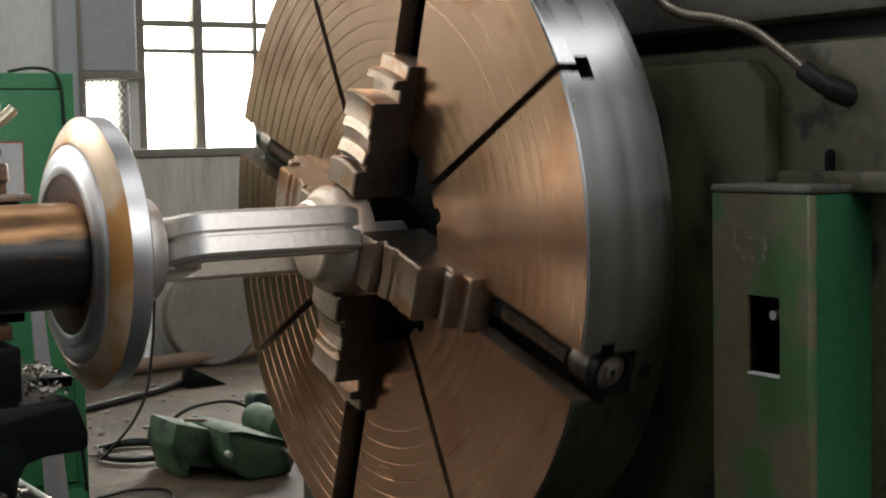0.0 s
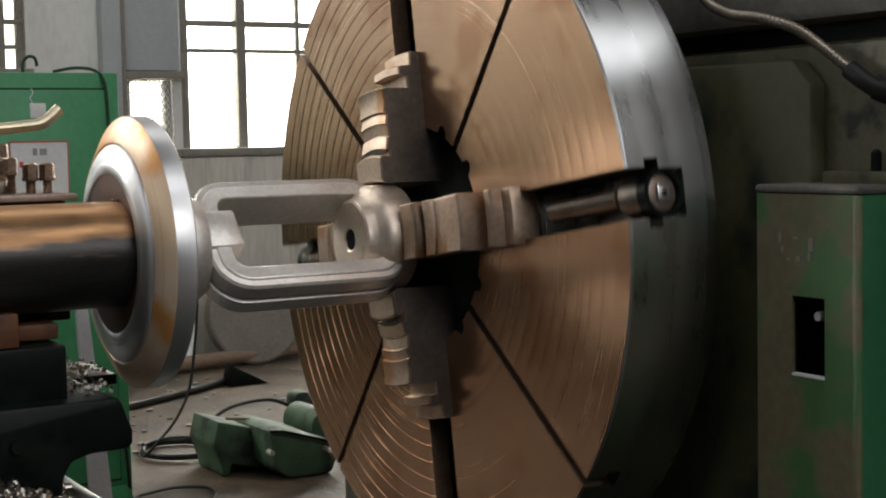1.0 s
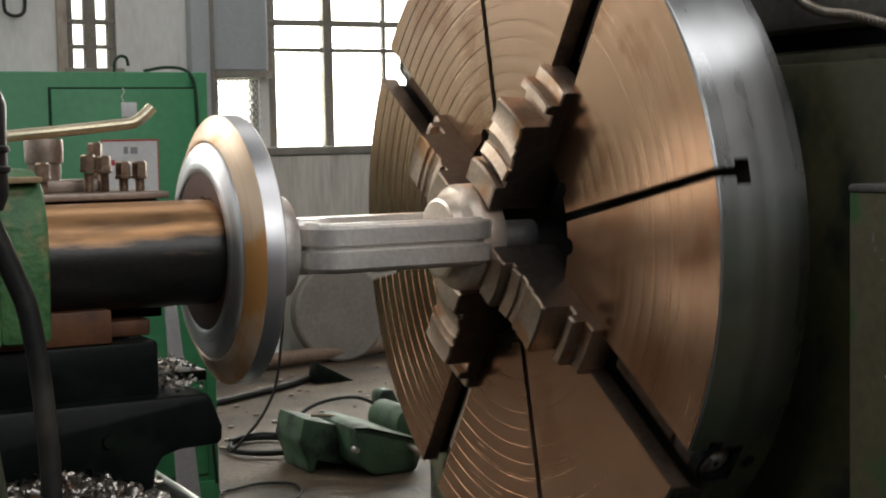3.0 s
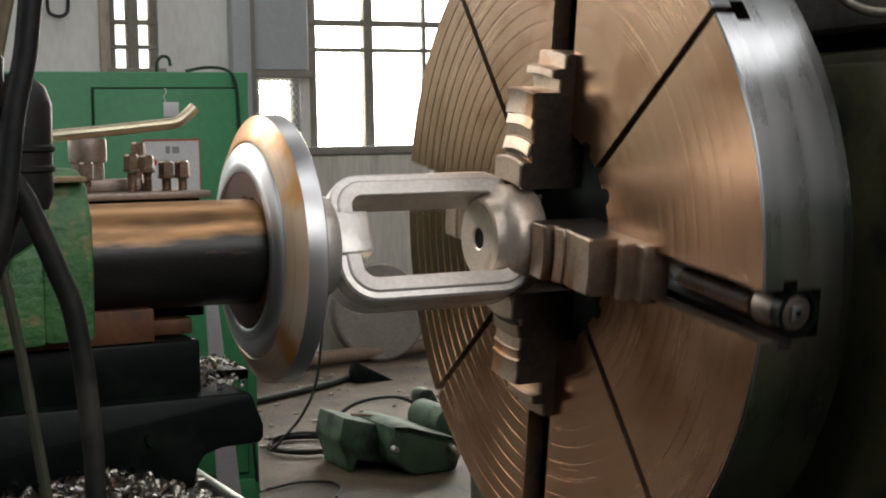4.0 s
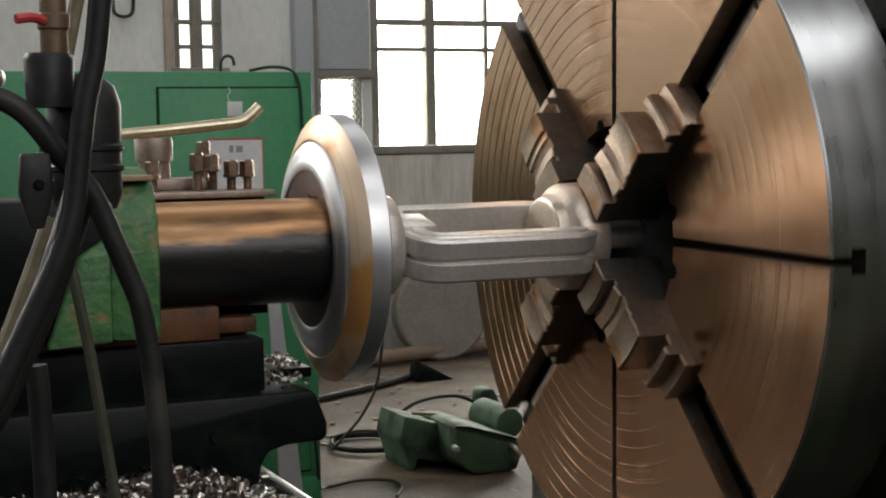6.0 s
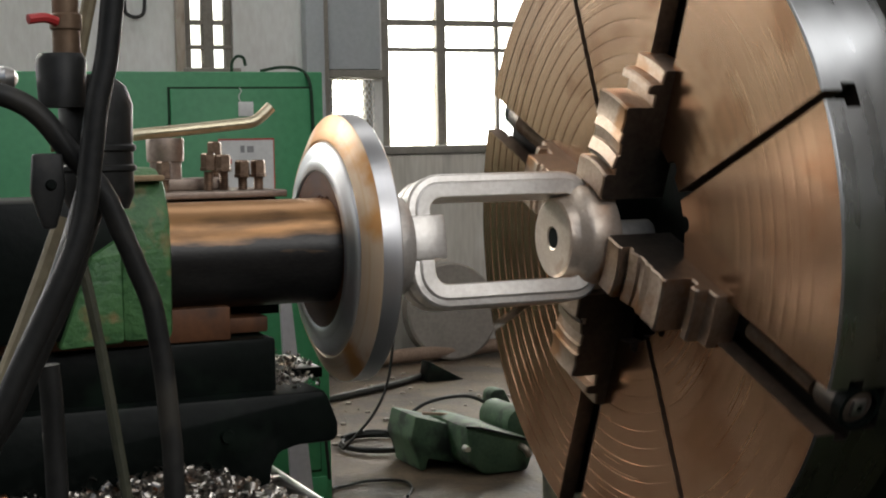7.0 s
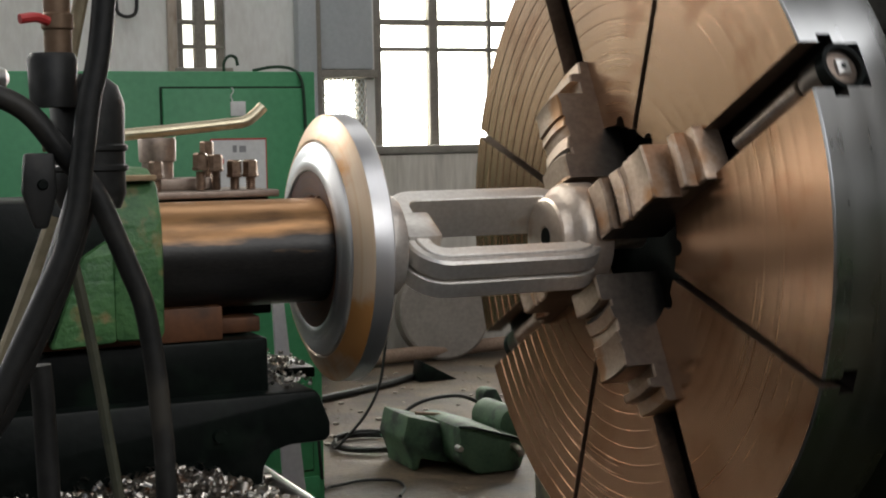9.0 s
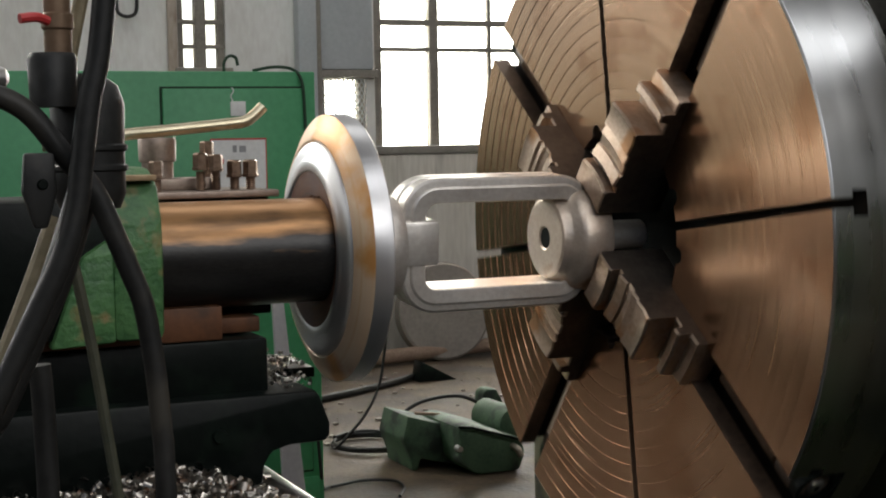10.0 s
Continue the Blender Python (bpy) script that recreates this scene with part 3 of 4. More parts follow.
def build_chuck():
    jw, nw = 0.080, 0.016
    dirs = sorted([(d, jw, 0.108, 0.076) for d in JAW_DIRS] + [(d, nw, 0.040, 0.0) for d in SLOT_DIRS])
    for i in range(8):
        a, b = dirs[i], dirs[(i + 1) % 8]
        a1 = b[0] + (360 if b[0] < a[0] else 0)
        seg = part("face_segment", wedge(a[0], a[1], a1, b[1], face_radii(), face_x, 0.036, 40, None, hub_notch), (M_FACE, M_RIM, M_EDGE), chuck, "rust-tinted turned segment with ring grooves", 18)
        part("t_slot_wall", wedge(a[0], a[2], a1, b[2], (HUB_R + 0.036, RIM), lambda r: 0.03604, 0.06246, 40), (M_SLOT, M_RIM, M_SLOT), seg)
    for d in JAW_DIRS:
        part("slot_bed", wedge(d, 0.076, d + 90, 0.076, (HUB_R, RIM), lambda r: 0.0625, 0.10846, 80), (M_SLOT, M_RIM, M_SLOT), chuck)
    prof = [(0.1085, 0.05), (0.1085, RIM), (0.150, RIM), (THICK - 0.004, RIM - 0.001), (THICK, RIM - 0.005), (THICK, 0.28)]
    part("back_plate", bm_lathe(prof, 320), M_RIM, chuck, "grey steel back plate")
    # Plate coloured black in place of the shade deep in the hub.
    part("hub_recess", bm_lathe([(0.090, 0.02), (0.090, HUB_R - 0.003), (0.1075, HUB_R - 0.003), (0.1075, 0.02)], 64), M_BLACK, chuck, "hub recess, black for the shade inside it")
    # Bar holes are flat black discs: hole shade as colour, nothing is cut.
    for d in (0, 180):
        a = radians(d)
        own = bm_lathe([(0, 0.012), (0.0015, 0.0125)], 16, axis="z")
        own.transform(Matrix.Translation(polar(RIM - 0.0005, d, 0.132)) @ Matrix.Rotation(math.pi / 2 - a, 4, "X"))
        part("rim_hole_shade", own, M_BLACK, chuck, "black disc for the shaded bar hole in the rim")


build_chuck()

JAW_PROFILE = [(0.102, -0.03), (0.102, 0.096), (0.106, 0.100), (0.147, 0.100), (0.151, 0.096), (0.151, 0.080), (0.163, 0.080), (0.163, 0.087), (0.184, 0.082), (0.186, 0.078),
               (0.206, 0.079), (0.208, 0.083), (0.226, 0.079), (0.228, 0.084), (0.250, 0.081), (0.270, 0.084), (0.273, 0.080), (0.273, 0.030), (0.296, 0.030), (0.298, 0.046), (0.311, 0.045), (0.314, 0.041), (0.315, 0.022), (0.338, 0.020), (0.340, 0.016), (0.340, -0.03)]


def jaw(d):
    own = bmesh.new()
    half = 0.049
    ws = [-half, -half + 0.003, -0.03, -0.015, 0, 0.015, 0.03, half - 0.003, half]
    rows = []
    for w in ws:
        row = []
        for i, (r, hgt) in enumerate(JAW_PROFILE):
            u = math.sqrt(r * r - w * w * (0.9 if i > 2 else 0.5))
            hh = hgt - (0.003 if abs(w) == half and hgt > 0 else 0)
            row.append(own.verts.new(Vector((-hh, -u, w))))
        rows.append(row)
    n = len(JAW_PROFILE)
    for a, b in zip(rows, rows[1:]):
        for i in range(n):
            own.faces.new((a[i], a[(i + 1) % n], b[(i + 1) % n], b[i])).material_index = 0
    # Side faces get the shaded copy of the steel.
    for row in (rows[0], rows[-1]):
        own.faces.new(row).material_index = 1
    bmesh.ops.recalc_face_normals(own, faces=own.faces[:])
    own.transform(Matrix.Rotation(-radians(d), 4, "X"))
    return own


def build_jaws():
    for d in JAW_DIRS:
        turn = Matrix.Rotation(-radians(d), 4, "X")
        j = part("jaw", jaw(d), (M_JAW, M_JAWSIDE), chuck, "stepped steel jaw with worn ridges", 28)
        bm = bmesh.new()
        for k in range(11):
            w = -0.040 + 0.008 * k
            bm_box(-0.0845, -0.0795, -0.162, -0.152, w - 0.0028, w + 0.0028, 0.0008, bm, 1)
        bm.transform(turn)
        part("tooth_row", bm, M_JAWSIDE, j, "small dark teeth in the groove")
        pts = []
        for k in range(72):
            x = 0.365 + 0.0026 * k
            pts.append((x, 0.0175 if k % 2 else 0.0148))
        own = bm_lathe([(-x, r) for x, r in pts], 16, axis="y", centre=(0.045, 0, 0))
        own.transform(turn)
        s = part("jaw_screw", own, M_THREAD, chuck, "brown threaded jaw screw")
        own = bm_lathe([(-0.552, 0.030), (-0.556, 0.034), (-0.598, 0.034), (-0.602, 0.032), (-0.602, 0.014)], 24, axis="y", centre=(0.066, 0, 0))
        own.transform(turn)
        part("screw_collar", own, M_JAWSIDE, s, "dark steel thrust collar")
        own = bm_lathe([(-0.590, 0.0385), (-0.6215, 0.0385), (-0.6215, 0.031), (-0.598, 0.031)], 32, axis="y", centre=(0.072, 0, 0), closed=True)
        own.transform(turn)
        part("bearing_bush", own, M_BLACK, s, "dark round bush")
        own = bm_lathe([(-0.600, 0.029), (-0.612, 0.029), (-0.614, 0.026), (-0.614, 0.010)], 28, axis="y", centre=(0.072, 0, 0))
        own.transform(turn)
        part("collar_face", own, M_POST, s, "worn steel collar face")
        own = bm_box(0.060, 0.084, -0.6205, -0.598, -0.012, 0.012, 0.002)
        own.transform(turn)
        part("square_drive", own, M_BRIGHT, s, "bright square drive end")
        # Black disc for the shade in the drive's centre hole.
        own = bm_lathe([(-0.6200, 0.0055), (-0.6212, 0.005)], 12, axis="y", centre=(0.072, 0, 0))
        own.transform(turn)
        part("centre_mark", own, M_BLACK, s, "black disc for the shaded centre hole of the drive")


build_jaws()

# ---- workpiece: flanged ring, yoke and boss ----
work = thing("workpiece", "turned steel flange ring with forged yoke in the jaws", "workpiece", (0, 0, AXIS))
YOKE_TURN = 33
ring_prof = [(-0.596, 0.1320), (-0.598, 0.1345), (-0.5985, 0.140), (-0.5985, 0.148), (-0.5965, 0.1515), (-0.5950, 0.154), (-0.5935, 0.167), (-0.5918, 0.1695), (-0.5900, 0.177), (-0.587, 0.1795), (-0.584, 0.1805)]
part("ring_face", bm_lathe(ring_prof + [(-0.56, 0.1805), (-0.56, 0.1320)], 128, closed=True), M_RING, work, "bright turned ring face", 50)
part("ring_cone", bm_lathe([(-0.5845, 0.1810), (-0.5870, 0.1840), (-0.5865, 0.1875), (-0.567, 0.2240), (-0.5655, 0.2255), (-0.54, 0.2255), (-0.54, 0.181)], 128, closed=True), M_RINGRUST, work, "rust-tinted bevel of the ring")
part("ring_band", bm_lathe([(-0.5652, 0.2262), (-0.534, 0.2262), (-0.531, 0.223), (-0.531, 0.10), (-0.55, 0.10), (-0.5652, 0.19)], 128, closed=True), M_RING, work, "bright cylindrical band of the ring")
part("ring_bore", bm_lathe([(-0.596, 0.1322), (-0.542, 0.1322), (-0.538, 0.12), (-0.5382, 0.02)], 96), M_BORE, work, "rust-brown bore, darkened for the shade of its depth")


def sweep(path, section, bm=None):
    """Sweeps a closed (outward, sideways) section along a closed path in the x-z plane."""
    own = bmesh.new()
    n, rings = len(path), []
    for i in range(n):
        tg = (path[(i + 1) % n] - path[i - 1]).normalized()
        out = Vector((tg.z, 0, -tg.x))
        rings.append([own.verts.new(path[i] - out * a + Vector((0, b, 0))) for a, b in section])
    m = len(section)
    for i in range(n):
        a, b = rings[i], rings[(i + 1) % n]
        for k in range(m):
            own.faces.new((a[k], a[(k + 1) % m], b[(k + 1) % m], b[k]))
    bmesh.ops.recalc_face_normals(own, faces=own.faces[:])
    return merge(bm, own)


def round_rect(x0, x1, z0, z1, r, per=7):
    out = []
    for cx, cz, a0 in ((x1 - r, z1 - r, 90), (x1 - r, z0 + r, 0), (x0 + r, z0 + r, -90), (x0 + r, z1 - r, -180)):
        for k in range(per + 1):
            a = radians(a0 - 90 * k / per)
            out.append(Vector((cx + r * math.cos(a), 0, cz + r * math.sin(a))))
    return out


def build_yoke():
    turn = Matrix.Rotation(math.pi - radians(YOKE_TURN) + math.pi / 2, 4, "X")
    sec = [(-0.018, -0.0395), (-0.018, 0.0395), (-0.016, 0.0415), (0.006, 0.0425), (0.0085, 0.041), (0.010, 0.0385), (0.020, 0.0375), (0.024, 0.033), (0.024, 0.006), (0.021, 0.004), (0.015, 0.003),
           (0.015, -0.003), (0.021, -0.004), (0.024, -0.006), (0.024, -0.033), (0.020, -0.0375), (0.010, -0.0385), (0.0085, -0.041), (0.006, -0.0425), (-0.016, -0.0415)]
    own = sweep(round_rect(-0.420, -0.100, -0.093, 0.093, 0.040), sec)
    own.transform(turn)
    part("yoke", own, M_YOKE, work, "grey forged yoke loop with ribbed arms", 24)
    own = bm_box(-0.442, -0.378, -0.047, 0.047, -0.046, 0.032, 0.006)
    own.transform(turn)
    part("end_pad", own, M_YOKE, work, "ground flat pad")
    hub = [(-0.532, 0.085), (-0.50, 0.094), (-0.47, 0.094), (-0.452, 0.086), (-0.446, 0.06)]
    part("neck", bm_lathe(hub, 64), M_YOKE, work)
    boss = [(-0.108, 0.018), (-0.150, 0.019), (-0.152, 0.022), (-0.152, 0.067), (-0.149, 0.072), (-0.135, 0.0765), (-0.131, 0.080), (-0.123, 0.090), (-0.119, 0.0935), (-0.112, 0.0972), (-0.066, 0.0978), (-0.061, 0.095), (-0.059, 0.086), (-0.058, 0.03)]
    part("boss", bm_lathe(boss, 72), M_YOKEBOSS, work, "rust-tinted round boss with a centre hole", 30)
    # Black plug in the boss, standing for the shade down its hole.
    part("centre_hole_shade", bm_lathe([(-0.149, 0.0188), (-0.12, 0.0182)], 24), M_BLACK, work)
    part("stub_shaft", bm_lathe([(-0.062, 0.027), (0.046, 0.027), (0.05, 0.024)], 32), M_YOKE, work, "grey stub shaft")


build_yoke()

# ---- boring bar and its carriage ----
BAR_Y = -0.04
bar = thing("boring_bar", "oily dark boring bar with rust-brown top", "boring bar")
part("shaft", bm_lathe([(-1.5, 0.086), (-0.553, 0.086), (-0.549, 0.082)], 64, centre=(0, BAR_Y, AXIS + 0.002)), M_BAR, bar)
part("end_cap", bm_lathe([(-0.5485, 0.080), (-0.5465, 0.07)], 48, centre=(0, BAR_Y, AXIS + 0.002)), M_BLACK, bar, "dark bar end")
bm = bmesh.new()
rnd = random.Random(4)
for k in range(14):
    x, y = -0.612 + rnd.random() * 0.05, BAR_Y + (rnd.random() - 0.5) * 0.03
    z = AXIS + 0.086 + rnd.random() * 0.004
    bm_tube([(x, y, z), (x + 0.006, y + 0.004, z + 0.004 * rnd.random()), (x + 0.012 * rnd.random(), y - 0.004, z + 0.003)], 0.0011, 5, bm, 3)
solid("bar_chip", bm, M_RUSTSLAB, "curled rusty chips lying on the bar", "chips", kind="stuff")

holder = thing("bar_holder", "rough green cast holder clamped round the boring bar", "holder")
hold = [(-0.165, 1.085), (-0.172, 1.20), (-0.168, 1.27), (-0.14, 1.325), (-0.09, 1.346), (0.02, 1.346), (0.10, 1.30), (0.12, 1.20), (0.10, 1.085)]
part("clamp", bm_prism(hold, -0.962, -0.884, "x", 0.012), M_GREENC, holder)
part("gusset", bm_prism([(-0.958, 1.245), (-1.005, 1.215), (-1.055, 1.08), (-0.958, 1.085)], -0.165, -0.12, "y", 0.006), M_GREENC, holder, "slanting green gusset")
part("chip_ledge", bm_box(-0.955, -0.890, -0.162, -0.120, 1.3255, 1.3345, 0.003), M_LEDGE, holder, "tan rusty dirt band")
part("clamp_tail", bm_prism([(-0.15, 1.09), (-0.15, 1.30), (0.1, 1.30), (0.1, 1.09)], -1.20, -0.958, "x", 0.01), M_BLACK, holder)

post = thing("tool_post", "brown steel tool post with square-headed clamp bolts", "tool post")
part("top_plate", bm_box(-0.90, -0.642, 0.02, 0.24, 1.290, 1.3015, 0.002), M_POST, post, "flat steel clamp plate")
part("block", bm_box(-0.89, -0.652, 0.05, 0.23, 1.09, 1.2885, 0.003), M_BLACK, post, "dark tool block")
part("raised_pad", bm_box(-0.832, -0.715, 0.12, 0.22, 1.302, 1.322, 0.003), M_POST, post)


def square_bolt(x, y, top):
    own = bm_lathe([(1.298 + 0.0017 * k, 0.0088 if k % 2 else 0.0075) for k in range(int((top - 0.028 - 1.298) / 0.0017))], 12, centre=(x, y, 0), axis="z")
    b = part("bolt", own, M_BOLT, post, "square-headed clamp bolt")
    head = bm_lathe([(top - 0.030, 0.0125), (top - 0.0285, 0.0145), (top - 0.0245, 0.0145), (top - 0.0235, 0.0132), (top - 0.003, 0.0130), (top, 0.0100)], 6, centre=(x, y, 0), axis="z")
    part("bolt_head", head, M_BOLT, b)


for x, y, top in ((-0.836, 0.08, 1.353), (-0.758, 0.09, 1.365), (-0.725, 0.115, 1.362), (-0.699, 0.09, 1.352), (-0.671, 0.09, 1.352), (-0.720, 0.19, 1.385)):
    square_bolt(x, y, top)
part("lock_nut", bm_lathe([(1.302, 0.027), (1.350, 0.027), (1.352, 0.0315), (1.388, 0.0325), (1.392, 0.030)], 32, centre=(-0.815, 0.16, 0), axis="z"), M_POST, post, "round lock nut")
part("lever", bm_tube([(-1.02, 0.08, 1.381), (-0.90, 0.06, 1.396), (-0.82, 0.05, 1.403), (-0.723, 0.05, 1.412), (-0.690, 0.05, 1.4165), (-0.672, 0.05, 1.428), (-0.658, 0.05, 1.441)], 0.0098, 16, None, 6), M_LEVER, post, "shiny brass-coloured lever with a bent tip")

car = thing("carriage", "oily black lathe carriage with a rusty slab on top", "carriage")
part("slab", bm_box(-1.30, -0.778, -0.10, 0.24, 1.070, 1.124, 0.004), M_RUSTSLAB, car, "rusty brown slab")
part("slab_step", bm_box(-0.774, -0.705, -0.06, 0.24, 1.074, 1.100, 0.004), M_RUSTSLAB, car, "rusty brown step")
part("slide", bm_box(-1.6, -0.705, -0.10, 0.26, 0.965, 1.0695, 0.006), M_BLACK, car)
part("saddle", bm_prism([(-1.8, 0.984), (-0.640, 0.984), (-0.632, 0.975), (-0.616, 0.93), (-0.616, 0.908), (-0.625, 0.900), (-0.685, 0.899), (-0.715, 0.89), (-0.728, 0.868), (-0.735, 0.80), (-1.8, 0.80)], -0.14, 0.32, "y", 0.006), M_BLACK, car, "black overhanging saddle casting")
part("chip_shelf", bm_box(-0.72, -0.553, 0.12, 0.31, 0.962, 0.981, 0.003), M_BLACK, car)
part("oil_cup", bm_lathe([(-0.150, 0.010), (-0.138, 0.012)], 14, axis="y", centre=(-0.80, 0, 0.925)), M_BLACK, car)
part("apron", bm_box(-1.8, -0.76, -0.10, 0.30, 0.30, 0.7995, 0.01), M_BLACK, car)

# Bed lies out of view; its width and black darken the rim's reflection.
bed = thing("lathe_bed", "black lathe bed on the floor, out of view, widened to darken the rim", "lathe bed")
part("rail", bm_box(-3.2, 0.17, -1.25, 0.50, 0.0, 0.42, 0.01), M_BLACK, bed)

tray = thing("chip_tray", "steel chip tray with a bright worn edge", "tray")
part("base", bm_box(-1.45, -0.69, -0.62, 0.10, 0.780, 0.786), M_BLACK, tray)
edge = bm_box(-0.009, 0.009, -0.27, 0.27, -0.004, 0.004, 0.0015)
bm_box(0.004, 0.008, -0.27, 0.27, -0.05, -0.003, 0.001, edge)
edge.transform(Matrix.Translation((-0.697, -0.215, 0.838)))
part("rim", edge, M_BRIGHT, tray, "bright worn steel lip")
part("support", bm_box(-1.35, -0.80, -0.55, -0.25, 0.0, 0.7795, 0.01), M_BLACK, tray)


def swarf(name, count, place, size, label, seed):
    rnd = random.Random(seed)
    verts, faces = [], []
    for _ in range(count):
        c = Vector(place(rnd))
        rot = Euler((rnd.random() * 6.3, rnd.random() * 6.3, rnd.random() * 6.3)).to_matrix()
        s = size * (0.5 + rnd.random())
        curl, w, n = 2.0 + 3.5 * rnd.random(), 0.35 + 0.5 * rnd.random(), 6
        base = len(verts)
        for k in range(n + 1):
            a = curl * k / n
            for e in (-1, 1):
                p = Vector((math.cos(a) * 0.5, math.sin(a) * 0.5, e * w * 0.5 + 0.12 * k / n))
                verts.append(c + rot @ (p * s))
        for k in range(n):
            faces.append((base + 2 * k, base + 2 * k + 1, base + 2 * k + 3, base + 2 * k + 2))
    me = bpy.data.meshes.new(name)
    me.from_pydata(verts, [], faces)
    me.materials.append(M_CHIP)
    for p in me.polygons:
        p.use_smooth = True
    return tagged(new(name, me), label, "swarf", kind="stuff")


def heap(r):
    x, y = -1.32 + 0.61 * r.random(), -0.48 + 0.42 * r.random()
    side = min(1.0, (-0.71 - x) / 0.10)
    top = 0.832 + 0.036 * side + 0.010 * math.sin(23 * x) * math.cos(17 * y) - (0.014 if x < -1.06 else 0)
    return x, y, top - 0.03 * r.random() + 0.014 * r.random()


swarf("swarf_heap", 5600, heap, 0.0135, "heap of curled bright steel swarf in the tray", 11)
swarf("swarf_on_shelf", 70, lambda r: (-0.64 + 0.075 * r.random(), 0.13 + 0.15 * r.random(), 0.984 + 0.014 * r.random() * r.random()), 0.0075, "small heap of curled chips on the shelf", 12)
swarf("swarf_on_saddle", 70, lambda r: (-0.70 + 0.07 * r.random(), -0.10 + 0.18 * r.random(), 0.986 + 0.012 * r.random()), 0.008, "dark scattered chips on the saddle", 13)

# ---- electrical cabinet ----
cab = thing("electrical_cabinet", "green steel electrical cabinet with a notice on its door", "cabinet")
part("body", bm_box(-0.85, 0.444, 3.0, 3.5, 0.0, 1.652, 0.006), M_CAB, cab)
part("door_gap", bm_box(-0.153, 0.401, 2.996, 3.001, 0.12, 1.596), M_CABGAP, cab)
part("door", bm_box(-0.146, 0.395, 2.982, 2.9955, 0.13, 1.588, 0.004), M_CAB, cab, "flat green door")
part("notice", bm_box(0.03, 0.236, 2.979, 2.9815, 1.19, 1.402), M_PAPER, cab, "white notice with red border")
for a, b, c, d in ((0.026, 0.240, 1.398, 1.404), (0.026, 0.030, 1.19, 1.398), (0.236, 0.240, 1.19, 1.398)):
    part("notice_border", bm_box(a, b, 2.978, 2.9812, c, d), M_RED, cab)
for a, b, c, d in ((0.11, 0.125, 1.352, 1.378), (0.135, 0.16, 1.352, 1.376), (0.06, 0.075, 1.31, 1.33)):
    part("notice_mark", bm_box(a, b, 2.9775, 2.979, c, d), M_INK if a > 0.1 else M_RED, cab)
part("tag", bm_box(0.106, 0.164, 2.978, 2.9815, 1.486, 1.540, 0.001), M_PAPER, cab, "small white tag")
part("tag_wire", bm_tube([(0.115, 2.978, 1.54), (0.108, 2.977, 1.56), (0.118, 2.977, 1.578), (0.112, 2.978, 1.592)], 0.002, 6), M_PAPER, cab)
part("lifting_eye", bm_tube([(0.125, 3.12, 1.64), (0.125, 3.12, 1.69), (0.145, 3.12, 1.715), (0.17, 3.12, 1.71), (0.178, 3.12, 1.68)], 0.006, 8), M_CABGAP, cab, "dark green lifting eye")
part("plinth_band", bm_box(-0.16, 0.42, 2.985, 2.9995, 0.02, 0.10, 0.003), M_CAB, cab)
solid("cabinet_cable", bm_tube([(0.23, 3.1, 1.66), (0.30, 3.06, 1.672), (0.36, 3.02, 1.662), (0.385, 2.985, 1.62), (0.392, 2.975, 1.52), (0.394, 2.972, 1.3), (0.40, 2.972, 0.8)], 0.006, 8), M_CABGAP, "thin dark cable hanging over the cabinet top", "cable")
board = bm_prism([(0.125, 0.85), (0.165, 0.85), (0.245, 0.0), (0.155, 0.0)], 2.58, 2.60, "y", 0.003)
solid("grey_board", board, M_BOARD, "grey board leaning beside the green cabinet", "board")

# ---- floor clutter ----
pump = thing("coolant_pump", "grimy green pump unit standing on the floor", "pump")
part("tank", bm_prism([(0.920, 0.238), (1.160, 0.168), (1.165, 0.002), (1.014, 0.040), (0.978, 0.051), (0.966, 0.002), (0.936, 0.002), (0.927, 0.061), (0.895, 0.136)], 3.30, 3.58, "y", 0.012), M_PUMP, pump, "sloping green tank")
part("motor_body", bm_prism([(1.062, 0.209), (1.121, 0.217), (1.354, 0.138), (1.371, 0.077), (1.343, 0.002), (1.155, 0.002), (1.135, 0.011), (1.075, 0.055)], 3.10, 3.52, "y", 0.018), M_PUMP, pump)
part("lid_edge", bm_prism([(1.058, 0.218), (1.116, 0.212), (1.349, 0.138), (1.349, 0.126), (1.116, 0.201), (1.058, 0.206)], 3.085, 3.098, "y", 0.001), M_BLACK, pump, "dark seam")
part("pump_head", bm_lathe([(3.22, 0.03), (3.23, 0.062), (3.28, 0.07), (3.50, 0.07), (3.52, 0.06)], 28, centre=(1.375, 0, 0.175), axis="y"), M_PUMP, pump)
part("rear_hood", bm_prism([(1.374, 0.044), (1.386, 0.257), (1.406, 0.275), (1.456, 0.271), (1.491, 0.199), (1.503, 0.031)], 3.55, 3.64, "y", 0.012), M_PUMP, pump)
part("bolt", bm_lathe([(3.075, 0.012), (3.11, 0.015)], 10, centre=(1.059, 0, 0.124), axis="y"), M_BRIGHT, pump, "bright bolt head")
part("rail", bm_tube([(0.995, 3.40, 0.227), (1.113, 3.40, 0.208), (1.213, 3.40, 0.160)], 0.007, 8), M_PIPE, pump, "brown rod")
part("drain_tap", bm_tube([(1.305, 3.12, 0.112), (1.315, 3.07, 0.102), (1.330, 3.06, 0.072)], 0.014, 10), M_CONDUIT, pump, "pale metal tap")


def ring_path(cx, cy, rx, ry, z, turns, lift=0.01, start=0.0):
    return [(cx + rx * (1 + 0.06 * math.sin(1.7 * k)) * math.cos(start + 2 * math.pi * k / 10), cy + ry * (1 + 0.05 * math.cos(2.3 * k)) * math.sin(start + 2 * math.pi * k / 10), z + lift * (k / 10)) for k in range(int(10 * turns) + 1)]


